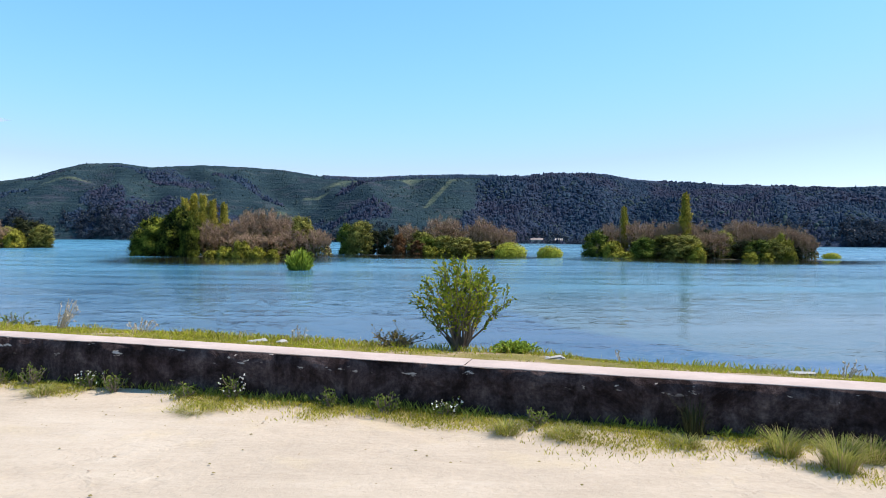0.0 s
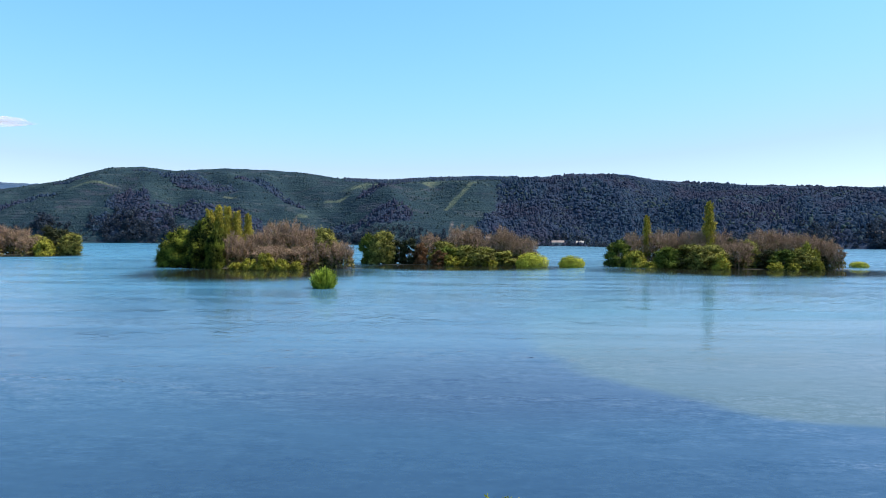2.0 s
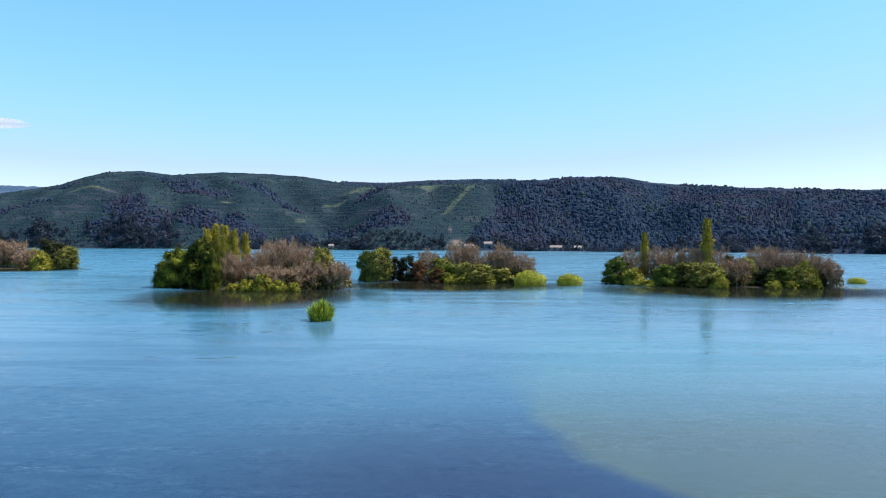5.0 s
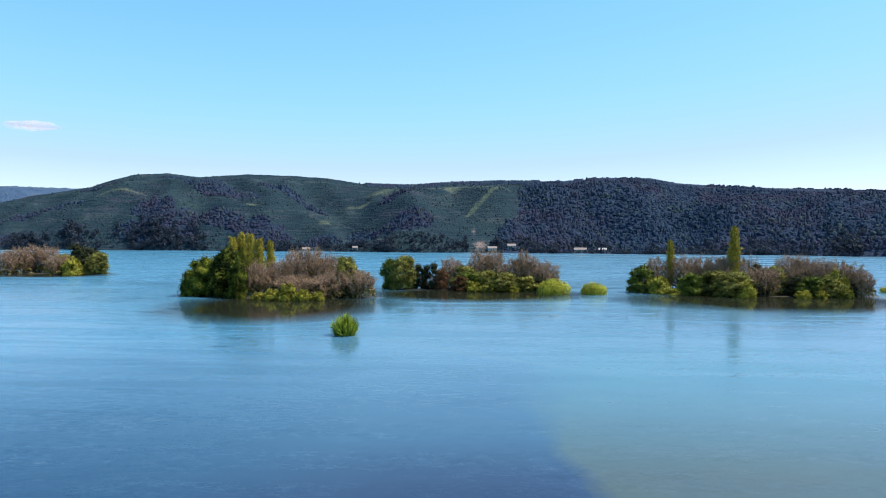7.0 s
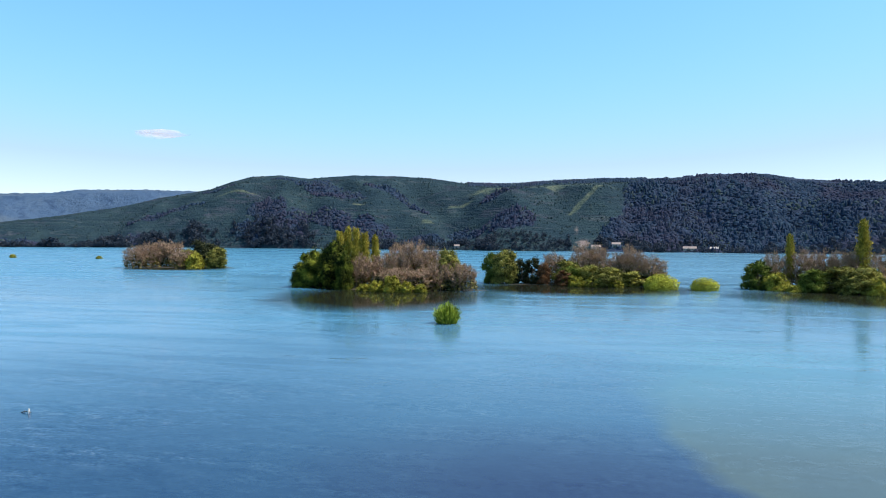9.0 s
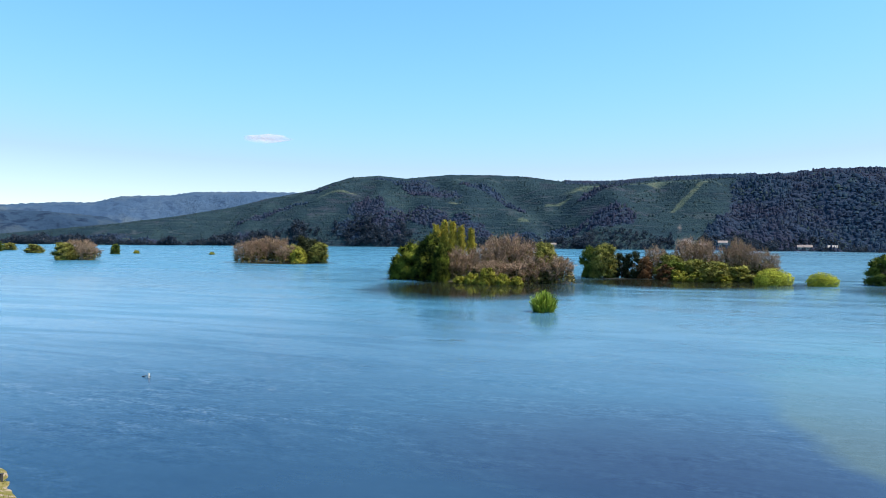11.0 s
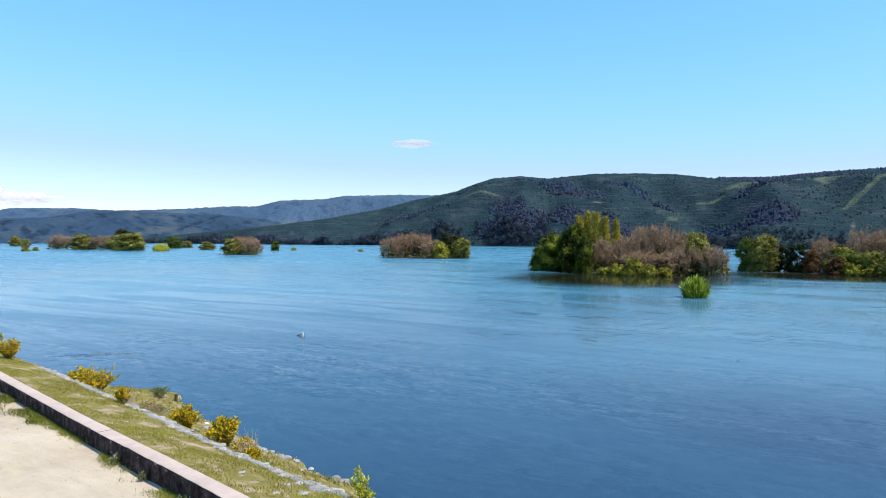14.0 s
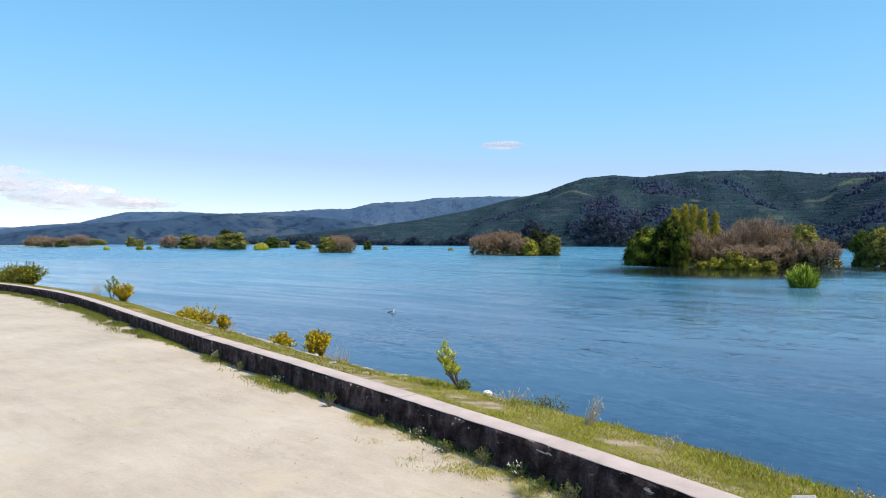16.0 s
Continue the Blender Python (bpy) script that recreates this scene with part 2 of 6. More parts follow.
def sand_material():
    n = Nodes("pale_sand")
    broad, grain = n.noise(0.35, 5, 0.6), n.noise(16.0, 6, 0.7)
    spin = n.add("ShaderNodeMapping", Vector=n.add("ShaderNodeNewGeometry").outputs["Position"])
    spin.inputs["Rotation"].default_value, spin.inputs["Scale"].default_value = (0, 0, radians(14)), (0.9, 3.2, 1)
    tracks = n.noise(1.0, 4, 0.6, spin.outputs[0], 0.5)
    f = n.math("ADD", n.math("MULTIPLY", broad, 0.5), n.math("ADD", n.math("MULTIPLY", grain, 0.25), n.math("MULTIPLY", tracks, 0.25)))
    col = n.ramp(f, ((0.36, (0.376, 0.304, 0.230)), (0.50, (0.464, 0.382, 0.294)), (0.62, (0.530, 0.448, 0.354))))
    col = n.mix(n.ramp(n.noise(30.0, 3, 0.5), ((0.68, (0, 0, 0)), (0.76, (1, 1, 1)))), col, (0.34, 0.28, 0.21))
    col = n.mix(n.ramp(n.noise(0.9, 4, 0.6), ((0.56, (0, 0, 0)), (0.74, (0.7, 0.7, 0.7)))), col, (0.52, 0.42, 0.27))
    dents = n.noise(1.0, 3, 0.6, n.where((4.2, 5.5, 1)), 0.7)
    trodden = n.ramp(n.noise(0.55, 3, 0.6), ((0.46, (0, 0, 0)), (0.62, (1, 1, 1))))
    col = n.mix(n.math("MULTIPLY", n.ramp(dents, ((0.60, (0, 0, 0)), (0.70, (0.45, 0.45, 0.45)))), trodden), col, (0.30, 0.235, 0.17))
    h = n.math("ADD", n.math("ADD", n.math("MULTIPLY", grain, 0.4), tracks), n.math("MULTIPLY", n.math("MULTIPLY", dents, trodden), -1.2))
    p = n.add("ShaderNodeBsdfPrincipled", Base_Color=col, Roughness=0.95, Normal=n.bump(h, 0.7, 0.04))
    return n.end(p.outputs[0])


def hill_material():
    """Plantations in even rows, woodland floor, felled slopes and bare soil by land cover; haze is put into the blue
    tints.
    """
    n = Nodes("hill_plantation")
    cover = n.add("ShaderNodeAttribute")
    cover.attribute_name = "land_cover"
    kind = n.add("ShaderNodeSeparateColor", Color=cover.outputs["Color"])
    stand, fine = n.noise(0.012, 4, 0.6, None, 0.8), n.noise(0.30, 4, 0.7)
    rows = n.noise(1.0, 3, 0.6, n.where((0.020, 0.020, 0.42)), 0.4)
    f = n.math("ADD", n.math("MULTIPLY", stand, 0.42), n.math("ADD", n.math("MULTIPLY", rows, 0.30), n.math("MULTIPLY", fine, 0.28)))
    # haze over the slope is put into these blue-green stops
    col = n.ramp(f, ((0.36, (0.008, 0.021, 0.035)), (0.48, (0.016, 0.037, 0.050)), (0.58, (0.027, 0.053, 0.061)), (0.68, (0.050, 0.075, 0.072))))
    # brown scrub, blued by the same painted haze, in hollows and strips left between the stands
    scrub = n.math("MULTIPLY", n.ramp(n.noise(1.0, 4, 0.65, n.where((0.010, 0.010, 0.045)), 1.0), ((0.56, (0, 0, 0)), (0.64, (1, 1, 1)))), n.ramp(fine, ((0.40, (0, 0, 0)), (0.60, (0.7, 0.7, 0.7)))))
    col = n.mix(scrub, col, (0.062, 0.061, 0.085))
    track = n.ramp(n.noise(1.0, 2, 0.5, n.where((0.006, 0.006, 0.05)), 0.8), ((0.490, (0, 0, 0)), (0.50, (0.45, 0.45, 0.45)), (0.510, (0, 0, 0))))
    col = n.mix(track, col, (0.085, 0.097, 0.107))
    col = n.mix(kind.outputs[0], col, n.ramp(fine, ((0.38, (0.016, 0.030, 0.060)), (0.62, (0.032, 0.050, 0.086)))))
    felled = n.ramp(n.noise(1.0, 4, 0.65, n.where((0.05, 0.05, 0.16))), ((0.38, (0.040, 0.068, 0.064)), (0.52, (0.074, 0.100, 0.076)), (0.66, (0.115, 0.130, 0.092))))
    col = n.mix(kind.outputs[1], col, felled)
    col = n.mix(n.math("MULTIPLY", kind.outputs[2], n.ramp(n.noise(0.10, 4, 0.65), ((0.38, (0, 0, 0)), (0.55, (1, 1, 1))))), col, (0.21, 0.165, 0.150))
    p = n.add("ShaderNodeBsdfPrincipled", Base_Color=col, Roughness=0.95, Normal=n.bump(n.math("ADD", fine, rows), 0.8, 3.0))
    p.inputs["Specular IOR Level"].default_value = 0.1
    return n.end(p.outputs[0])


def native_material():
    """Mixed woodland: evergreens, leafless brown stands and single green crowns, all blued by haze put into the
    colours.
    """
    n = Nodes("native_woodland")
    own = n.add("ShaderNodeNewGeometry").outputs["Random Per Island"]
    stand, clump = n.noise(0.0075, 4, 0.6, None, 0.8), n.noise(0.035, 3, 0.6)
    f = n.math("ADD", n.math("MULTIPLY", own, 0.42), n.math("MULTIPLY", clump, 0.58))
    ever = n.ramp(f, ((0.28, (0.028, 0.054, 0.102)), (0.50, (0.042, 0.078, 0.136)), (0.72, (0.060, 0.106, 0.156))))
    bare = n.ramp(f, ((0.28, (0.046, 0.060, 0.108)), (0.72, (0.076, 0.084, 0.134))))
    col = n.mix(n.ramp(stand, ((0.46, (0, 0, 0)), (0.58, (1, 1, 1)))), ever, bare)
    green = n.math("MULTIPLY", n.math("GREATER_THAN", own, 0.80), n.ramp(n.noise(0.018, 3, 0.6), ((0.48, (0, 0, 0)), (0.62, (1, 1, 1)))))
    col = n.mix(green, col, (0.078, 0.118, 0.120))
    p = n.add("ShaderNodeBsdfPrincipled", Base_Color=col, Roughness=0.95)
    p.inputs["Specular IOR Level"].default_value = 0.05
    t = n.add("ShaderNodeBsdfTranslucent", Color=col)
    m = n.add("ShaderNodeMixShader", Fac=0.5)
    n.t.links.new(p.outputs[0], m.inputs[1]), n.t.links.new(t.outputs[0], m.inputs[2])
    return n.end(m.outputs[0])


def wall_material():
    """Old plaster: blotches, run-down streaks, and pale scars where it has flaked."""
    n = Nodes("weathered_plaster")
    blot, grain = n.noise(2.4, 7, 0.72, None, 0.5), n.noise(24.0, 6, 0.7)
    runs = n.noise(1.0, 4, 0.6, n.where((7.0, 7.0, 0.7)))
    f = n.math("ADD", n.math("MULTIPLY", blot, 0.62), n.math("ADD", n.math("MULTIPLY", grain, 0.2), n.math("MULTIPLY", runs, 0.18)))
    col = n.ramp(f, ((0.42, (0.013, 0.008, 0.008)), (0.49, (0.034, 0.023, 0.024)), (0.56, (0.074, 0.054, 0.055)), (0.64, (0.145, 0.112, 0.108)), (0.72, (0.26, 0.21, 0.19))))
    flake = n.noise(1.0, 4, 0.6, n.where((3.6, 3.6, 11.0)), 0.4)
    high = n.math("MULTIPLY", n.math("SUBTRACT", n.add("ShaderNodeSeparateXYZ", Vector=n.where()).outputs["Z"], 0.40), 12.0, True)
    col = n.mix(n.math("MULTIPLY", n.ramp(flake, ((0.64, (0, 0, 0)), (0.655, (1, 1, 1)))), high), col, (0.42, 0.37, 0.34))
    h = n.math("ADD", blot, n.math("MULTIPLY", grain, 0.5))
    p = n.add("ShaderNodeBsdfPrincipled", Base_Color=col, Roughness=0.95, Normal=n.bump(h, 0.9, 0.05))
    p.inputs["Specular IOR Level"].default_value = 0.1
    return n.end(p.outputs[0])


M = dict(
    sand=sand_material(),
    earth=rough_surface("bank_earth", ((0.3, (0.105, 0.100, 0.022)), (0.5, (0.200, 0.170, 0.050)), (0.7, (0.350, 0.270, 0.140))), 1.3, 14.0,
                        0.95, 0.7, 0.04, ((1.7, 0.52, 0.64, (0.38, 0.29, 0.22)),)),
    wall=wall_material(),
    coping=rough_surface("pale_mortar", ((0.3, (0.38, 0.295, 0.26)), (0.55, (0.50, 0.400, 0.355)), (0.75, (0.58, 0.475, 0.425))), 1.6, 30.0,
                         0.9, 0.3, 0.008, ((9.0, 0.70, 0.80, (0.40, 0.35, 0.30)),)),
    stone=rough_surface("bank_stone", ((0.3, (0.22, 0.21, 0.20)), (0.5, (0.36, 0.345, 0.33)), (0.75, (0.50, 0.48, 0.45))), 3.0, 30.0, 0.85, 0.6, 0.02),
    revet=rough_surface("revetment_stone", ((0.3, (0.10, 0.10, 0.10)), (0.48, (0.25, 0.245, 0.24)), (0.7, (0.42, 0.41, 0.39))), 2.2, 14.0, 0.85, 0.8, 0.04,
                        ((5.0, 0.62, 0.68, (0.05, 0.05, 0.045)),)),
    mud=rough_surface("wet_mud", ((0.3, (0.03, 0.026, 0.018)), (0.7, (0.07, 0.06, 0.04))), 0.6, 5.0, 0.6, 0.5, 0.05),
    bark=rough_surface("bark", ((0.3, (0.09, 0.07, 0.055)), (0.7, (0.22, 0.18, 0.15))), 2.0, 14.0, 0.95, 0.8, 0.03),
    twig=rough_surface("bare_twigs", ((0.3, (0.175, 0.105, 0.070)), (0.7, (0.48, 0.325, 0.225))), 0.5, 6.0, 0.9, 0.2, 0.01),
    straw=rough_surface("dry_stalk", ((0.3, (0.33, 0.26, 0.17)), (0.7, (0.52, 0.44, 0.32))), 3.0, 18.0, 0.9, 0.2, 0.005),
    hill=hill_material(),
    # distant hills: aerial haze is put into their blue base colours
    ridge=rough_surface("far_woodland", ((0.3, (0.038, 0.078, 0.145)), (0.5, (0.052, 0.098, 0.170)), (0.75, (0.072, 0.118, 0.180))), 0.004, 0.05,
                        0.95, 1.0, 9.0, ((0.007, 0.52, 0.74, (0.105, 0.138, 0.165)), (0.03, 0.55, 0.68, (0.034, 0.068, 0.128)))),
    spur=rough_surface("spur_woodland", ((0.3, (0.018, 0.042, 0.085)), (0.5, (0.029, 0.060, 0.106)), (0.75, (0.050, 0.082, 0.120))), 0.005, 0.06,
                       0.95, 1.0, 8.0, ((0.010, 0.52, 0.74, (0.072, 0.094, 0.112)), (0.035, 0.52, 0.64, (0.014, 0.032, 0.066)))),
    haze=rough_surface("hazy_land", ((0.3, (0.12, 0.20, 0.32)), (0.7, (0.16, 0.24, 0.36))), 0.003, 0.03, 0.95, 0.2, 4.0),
    white=rough_surface("whitewash", ((0.3, (0.62, 0.60, 0.55)), (0.7, (0.80, 0.78, 0.74))), 0.4, 5.0, 0.8, 0.1, 0.01),
    cream=rough_surface("cream_paint", ((0.3, (0.36, 0.33, 0.31)), (0.7, (0.50, 0.46, 0.42))), 0.4, 5.0, 0.8, 0.1, 0.01),
    tile=rough_surface("roof_sheet", ((0.3, (0.19, 0.14, 0.12)), (0.7, (0.33, 0.27, 0.25))), 0.5, 4.0, 0.7, 0.2, 0.02),
    dark=rough_surface("dark_timber", ((0.3, (0.03, 0.028, 0.026)), (0.7, (0.08, 0.07, 0.06))), 1.0, 9.0, 0.7, 0.3, 0.01),
    iron=rough_surface("weathered_iron", ((0.3, (0.10, 0.10, 0.10)), (0.7, (0.22, 0.21, 0.20))), 1.0, 9.0, 0.5, 0.2, 0.01),
    water=water_material(),
    # willow and both alders: shadow gaps are put into the near-black leaf clumps
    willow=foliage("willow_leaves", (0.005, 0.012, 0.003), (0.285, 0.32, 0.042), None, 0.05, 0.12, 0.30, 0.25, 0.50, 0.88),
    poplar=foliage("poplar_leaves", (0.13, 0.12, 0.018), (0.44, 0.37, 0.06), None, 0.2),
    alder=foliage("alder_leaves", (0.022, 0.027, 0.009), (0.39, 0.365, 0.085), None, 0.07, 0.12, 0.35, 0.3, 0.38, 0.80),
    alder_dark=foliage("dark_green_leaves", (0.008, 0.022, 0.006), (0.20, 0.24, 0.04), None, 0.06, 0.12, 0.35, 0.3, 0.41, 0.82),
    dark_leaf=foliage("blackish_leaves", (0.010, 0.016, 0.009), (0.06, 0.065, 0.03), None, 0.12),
    rust=foliage("rust_leaves", (0.10, 0.05, 0.025), (0.22, 0.12, 0.06)),
    shrub=foliage("shrub_leaves", (0.018, 0.022, 0.005), (0.44, 0.41, 0.06), None, 0.07, 0.12, 0.5, 0.35, 0.36, 0.76),
    osier=foliage("osier_leaves", (0.13, 0.15, 0.016), (0.52, 0.52, 0.07), None, 0.2),
    reed=foliage("reed_leaves", (0.08, 0.14, 0.015), (0.36, 0.46, 0.07), None, 0.3),
    brush=foliage("sparse_brush_leaves", (0.050, 0.046, 0.014), (0.23, 0.190, 0.065), None, 0.2),
    grass=foliage("grass_blades", (0.150, 0.125, 0.038), (0.36, 0.355, 0.045), (0.42, 0.33, 0.14), 0.35, 0.28, 0.8),
    bank_grass=foliage("bank_grass_blades", (0.195, 0.178, 0.032), (0.49, 0.49, 0.045), (0.46, 0.37, 0.16), 0.35, 0.22, 0.8),
    tuft=foliage("tuft_blades", (0.13, 0.15, 0.035), (0.40, 0.40, 0.11), (0.42, 0.33, 0.18), 0.35, 0.16, 3.0),
    weed=foliage("weed_leaves", (0.05, 0.085, 0.02), (0.19, 0.24, 0.05), None, 0.35, 0.1, 2.0),
    turf=foliage("turf_blades", (0.20, 0.20, 0.025), (0.58, 0.55, 0.08), (0.56, 0.46, 0.20), 0.4, 0.2, 1.1),
    foot=foliage("wall_foot_blades", (0.06, 0.085, 0.016), (0.25, 0.28, 0.045), (0.40, 0.33, 0.12), 0.35, 0.12, 1.2),
    broom=foliage("broom_leaves", (0.035, 0.055, 0.012), (0.20, 0.23, 0.035), (0.62, 0.45, 0.03), 0.2, 0.14, 1.5),
    bush=foliage("bush_leaves", (0.05, 0.08, 0.012), (0.27, 0.32, 0.035), (0.48, 0.42, 0.05), 0.4, 0.10, 4.0),
    gorse=foliage("gorse_leaves", (0.09, 0.085, 0.015), (0.38, 0.34, 0.035), (0.82, 0.56, 0.02), 0.25, 0.46, 2.0),
    petal=foliage("white_petals", (0.70, 0.70, 0.66), (0.80, 0.80, 0.76), None, 0.3),
    # trees across the river: haze is put into their bluish leaf colours
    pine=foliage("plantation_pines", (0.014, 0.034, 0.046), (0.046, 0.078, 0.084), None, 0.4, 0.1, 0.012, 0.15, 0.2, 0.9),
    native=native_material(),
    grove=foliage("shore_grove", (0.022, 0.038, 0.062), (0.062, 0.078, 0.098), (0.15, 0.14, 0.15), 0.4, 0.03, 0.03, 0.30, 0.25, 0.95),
)


# ---- mesh tools ----
def fast_mesh(name, verts, faces, material, smooth=False):
    """Mesh from arrays: verts (n, 3), faces (m, k)."""
    verts, faces = np.asarray(verts, np.float32), np.asarray(faces, np.int32)
    me = bpy.data.meshes.new(name)
    m, k = faces.shape
    me.vertices.add(len(verts)), me.loops.add(m * k), me.polygons.add(m)
    me.vertices.foreach_set("co", verts.ravel())
    me.loops.foreach_set("vertex_index", faces.ravel())
    me.polygons.foreach_set("loop_start", np.arange(0, m * k, k, dtype=np.int32))
    if smooth:
        me.polygons.foreach_set("use_smooth", np.ones(m, bool))
    me.update(calc_edges=True)
    me.materials.append(material)
    return me


def grid_mesh(name, pts, material, smooth=True):
    """Sheet through a (rows, columns, 3) array of points."""
    r, c = pts.shape[:2]
    i = np.arange(r * c).reshape(r, c)
    f = np.stack([i[:-1, :-1], i[1:, :-1], i[1:, 1:], i[:-1, 1:]], -1).reshape(-1, 4)
    return fast_mesh(name, pts.reshape(-1, 3), f, material, smooth)


def part(name, me, parent, label=""):
    ob = new(name, me)
    ob.parent = parent
    return tagged(ob, label)


def bm_mesh(name, bm, material, smooth=False):
    me = bpy.data.meshes.new(name)
    bm.to_mesh(me)
    bm.free()
    for p in me.polygons:
        p.use_smooth = smooth
    me.materials.append(material)
    return me


def box_bm(sx, sy, sz, at=(0, 0, 0), bevel=0.0, bm=None):
    """Box that stands on at, with rounded edges."""
    bm = bm or bmesh.new()
    v = bmesh.ops.create_cube(bm, size=1)["verts"]
    bmesh.ops.scale(bm, vec=(sx, sy, sz), verts=v)
    bmesh.ops.translate(bm, vec=(at[0], at[1], at[2] + sz / 2), verts=v)
    if bevel:
        e = list({e for w in v for e in w.link_edges})
        bmesh.ops.bevel(bm, geom=e, offset=bevel, segments=2, affect="EDGES", profile=0.5)
    return bm


def tubes(paths, sides=5):
    """Tapered tubes: each path a list of (point, radius). Returns verts and faces."""
    vs, fs = [], []
    for path in paths:
        start = len(vs)
        for i, (p, r) in enumerate(path):
            a = Vector(path[max(i - 1, 0)][0])
            b = Vector(path[min(i + 1, len(path) - 1)][0])
            d = (b - a).normalized()
            u = d.orthogonal().normalized()
            w = d.cross(u)
            for k in range(sides):
                t = 2 * math.pi * k / sides
                vs.append(Vector(p) + r * (math.cos(t) * u + math.sin(t) * w))
        for i in range(len(path) - 1):
            for k in range(sides):
                a, b = start + i * sides + k, start + i * sides + (k + 1) % sides
                fs.append((a, b, b + sides, a + sides))
    return np.array([tuple(v) for v in vs]), np.array(fs)


def unit(v):
    return v / np.maximum(np.linalg.norm(v, axis=-1, keepdims=True), 1e-9)


def leaf_arrays(c, along, length, width, rng, droop=0.0):
    """Pointed four-cornered leaves at c (n, 3) that point along (n, 3)."""
    n = len(c)
    a = unit(along)
    s = unit(np.cross(a, rng.normal(size=(n, 3))))
    length, width = np.broadcast_to(length, n)[:, None], np.broadcast_to(width, n)[:, None]
    tip = c + a * length
    tip[:, 2] -= droop * length[:, 0]
    mid = c + a * length * 0.45 + np.cross(a, s) * width * 0.15
    v = np.stack([c, mid + s * width / 2, tip, mid - s * width / 2], 1).reshape(-1, 3)
    f = np.arange(4 * n).reshape(n, 4)
    return v, f


def spray_arrays(c, along, face, length, width, rng, rough=0.3):
    """Leaf sprays at c, one pointed triangle each, lying along the crown's skin with face as its outward way."""
    n = len(c)
    f = unit(unit(face) + rng.normal(size=(n, 3)) * rough)
    a = unit(along - f * np.sum(along * f, 1, keepdims=True))
    s = np.cross(f, a)
    length, width = np.broadcast_to(length, n)[:, None], np.broadcast_to(width, n)[:, None]
    v = np.stack([c - s * width / 2, c + s * width / 2, c + a * length], 1).reshape(-1, 3)
    return v, np.arange(3 * n).reshape(n, 3)


def blade_arrays(c, height, width, lean, rng):
    """Grass blades: one bent triangle pair each."""
    n = len(c)
    t = rng.uniform(0, 2 * math.pi, n)
    side = np.stack([np.cos(t), np.sin(t), 0 * t], 1) * np.broadcast_to(width, n)[:, None] / 2
    t2 = rng.uniform(0, 2 * math.pi, n)
    out = np.stack([np.cos(t2), np.sin(t2), 0 * t2], 1) * (np.broadcast_to(lean, n) * rng.uniform(0.2, 1, n))[:, None]
    h = np.broadcast_to(height, n)[:, None] * np.array([[0, 0, 1.0]])
    v = np.stack([c - side, c + side, c + h * 0.6 + out * 0.35 + side * 0.7, c + h + out], 1).reshape(-1, 3)
    i = np.arange(n)[:, None] * 4
    f = np.concatenate([i + np.array([[0, 1, 2]]), i + np.array([[0, 2, 3]])])
    return v, f


def join(*pairs):
    vs, fs, k = [], [], 0
    for v, f in pairs:
        vs.append(v), fs.append(np.asarray(f) + k)
        k += len(v)
    return np.concatenate(vs), np.concatenate(fs)


def value_noise(x, y, seed=0):
    """Smooth noise in -1..1 on arrays."""
    def corner(i, j):
        h = np.sin(i * 127.1 + j * 311.7 + seed * 74.7) * 43758.5453
        return (h - np.floor(h)) * 2 - 1
    i, j = np.floor(x), np.floor(y)
    u, v = x - i, y - j
    u, v = u * u * (3 - 2 * u), v * v * (3 - 2 * v)
    return (corner(i, j) * (1 - u) + corner(i + 1, j) * u) * (1 - v) + (corner(i, j + 1) * (1 - u) + corner(i + 1, j + 1) * u) * v


def fractal(x, y, octaves=4, seed=0):
    return sum(value_noise(x * 2 ** k, y * 2 ** k, seed + k) / 2 ** k for k in range(octaves))


# ---- river, promenade, wall and bank ----
def build_water():
    """The river's skin: low waves, finer near the bank and coarser far out, calm and ruffled by turns."""
    az = np.radians(np.arange(-112, 72.1, 1.4))
    r = 8 * np.exp(np.arange(0, 6.62, 0.028))
    a, b = np.meshgrid(az, r, indexing="ij")
    x, y = b * np.sin(a), b * np.cos(a)
    u, v = a / radians(2.8), np.log(b) / 0.056
    wave = fractal(u, v, 2, 101) + 0.5 * value_noise(u * 0.4 + 9, v * 0.4, 103)
    calm = np.clip(0.75 + 0.55 * fractal(x * 0.012, y * 0.05, 3, 105), 0.25, 1.3)
    swell = WAVE * (1 + 4.0 * np.clip((b - 120) / 200, 0, 1))
    pts = np.stack([x, y, WATER + wave * calm * b * swell], -1)
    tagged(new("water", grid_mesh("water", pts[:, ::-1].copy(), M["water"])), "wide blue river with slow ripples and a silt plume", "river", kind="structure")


WAVE = 0.00013
build_water()

# front edge of the low wall, from right to left: a long gentle bend
WALL_X = (60, 4.3, 0, -5.5, -10.3, -15.4, -21.2, -27, -35, -41, -47, -53, -59, -72, -110)
WALL_Y = (-8.5, 6.62, 7.82, 9.3, 10.35, 11.45, 12.65, 13.9, 15.6, 16.75, 17.5, 17.9, 17.9, 17.2, 13.0)


def wall_line():
    x = np.arange(60, -110, -0.25)
    y = np.interp(-x, [-a for a in WALL_X], WALL_Y) + 0.07
    k = np.hanning(25)
    y2 = np.convolve(np.pad(y, 12, mode="edge"), k / k.sum(), "valid")
    p = np.stack([x, y2], 1)
    d = unit(np.gradient(p, axis=0))
    return p, np.stack([-d[:, 1], d[:, 0]], 1) * -1   # points, normals towards the river


LINE, NORMAL = wall_line()
if NORMAL[100, 1] < 0:
    NORMAL = -NORMAL


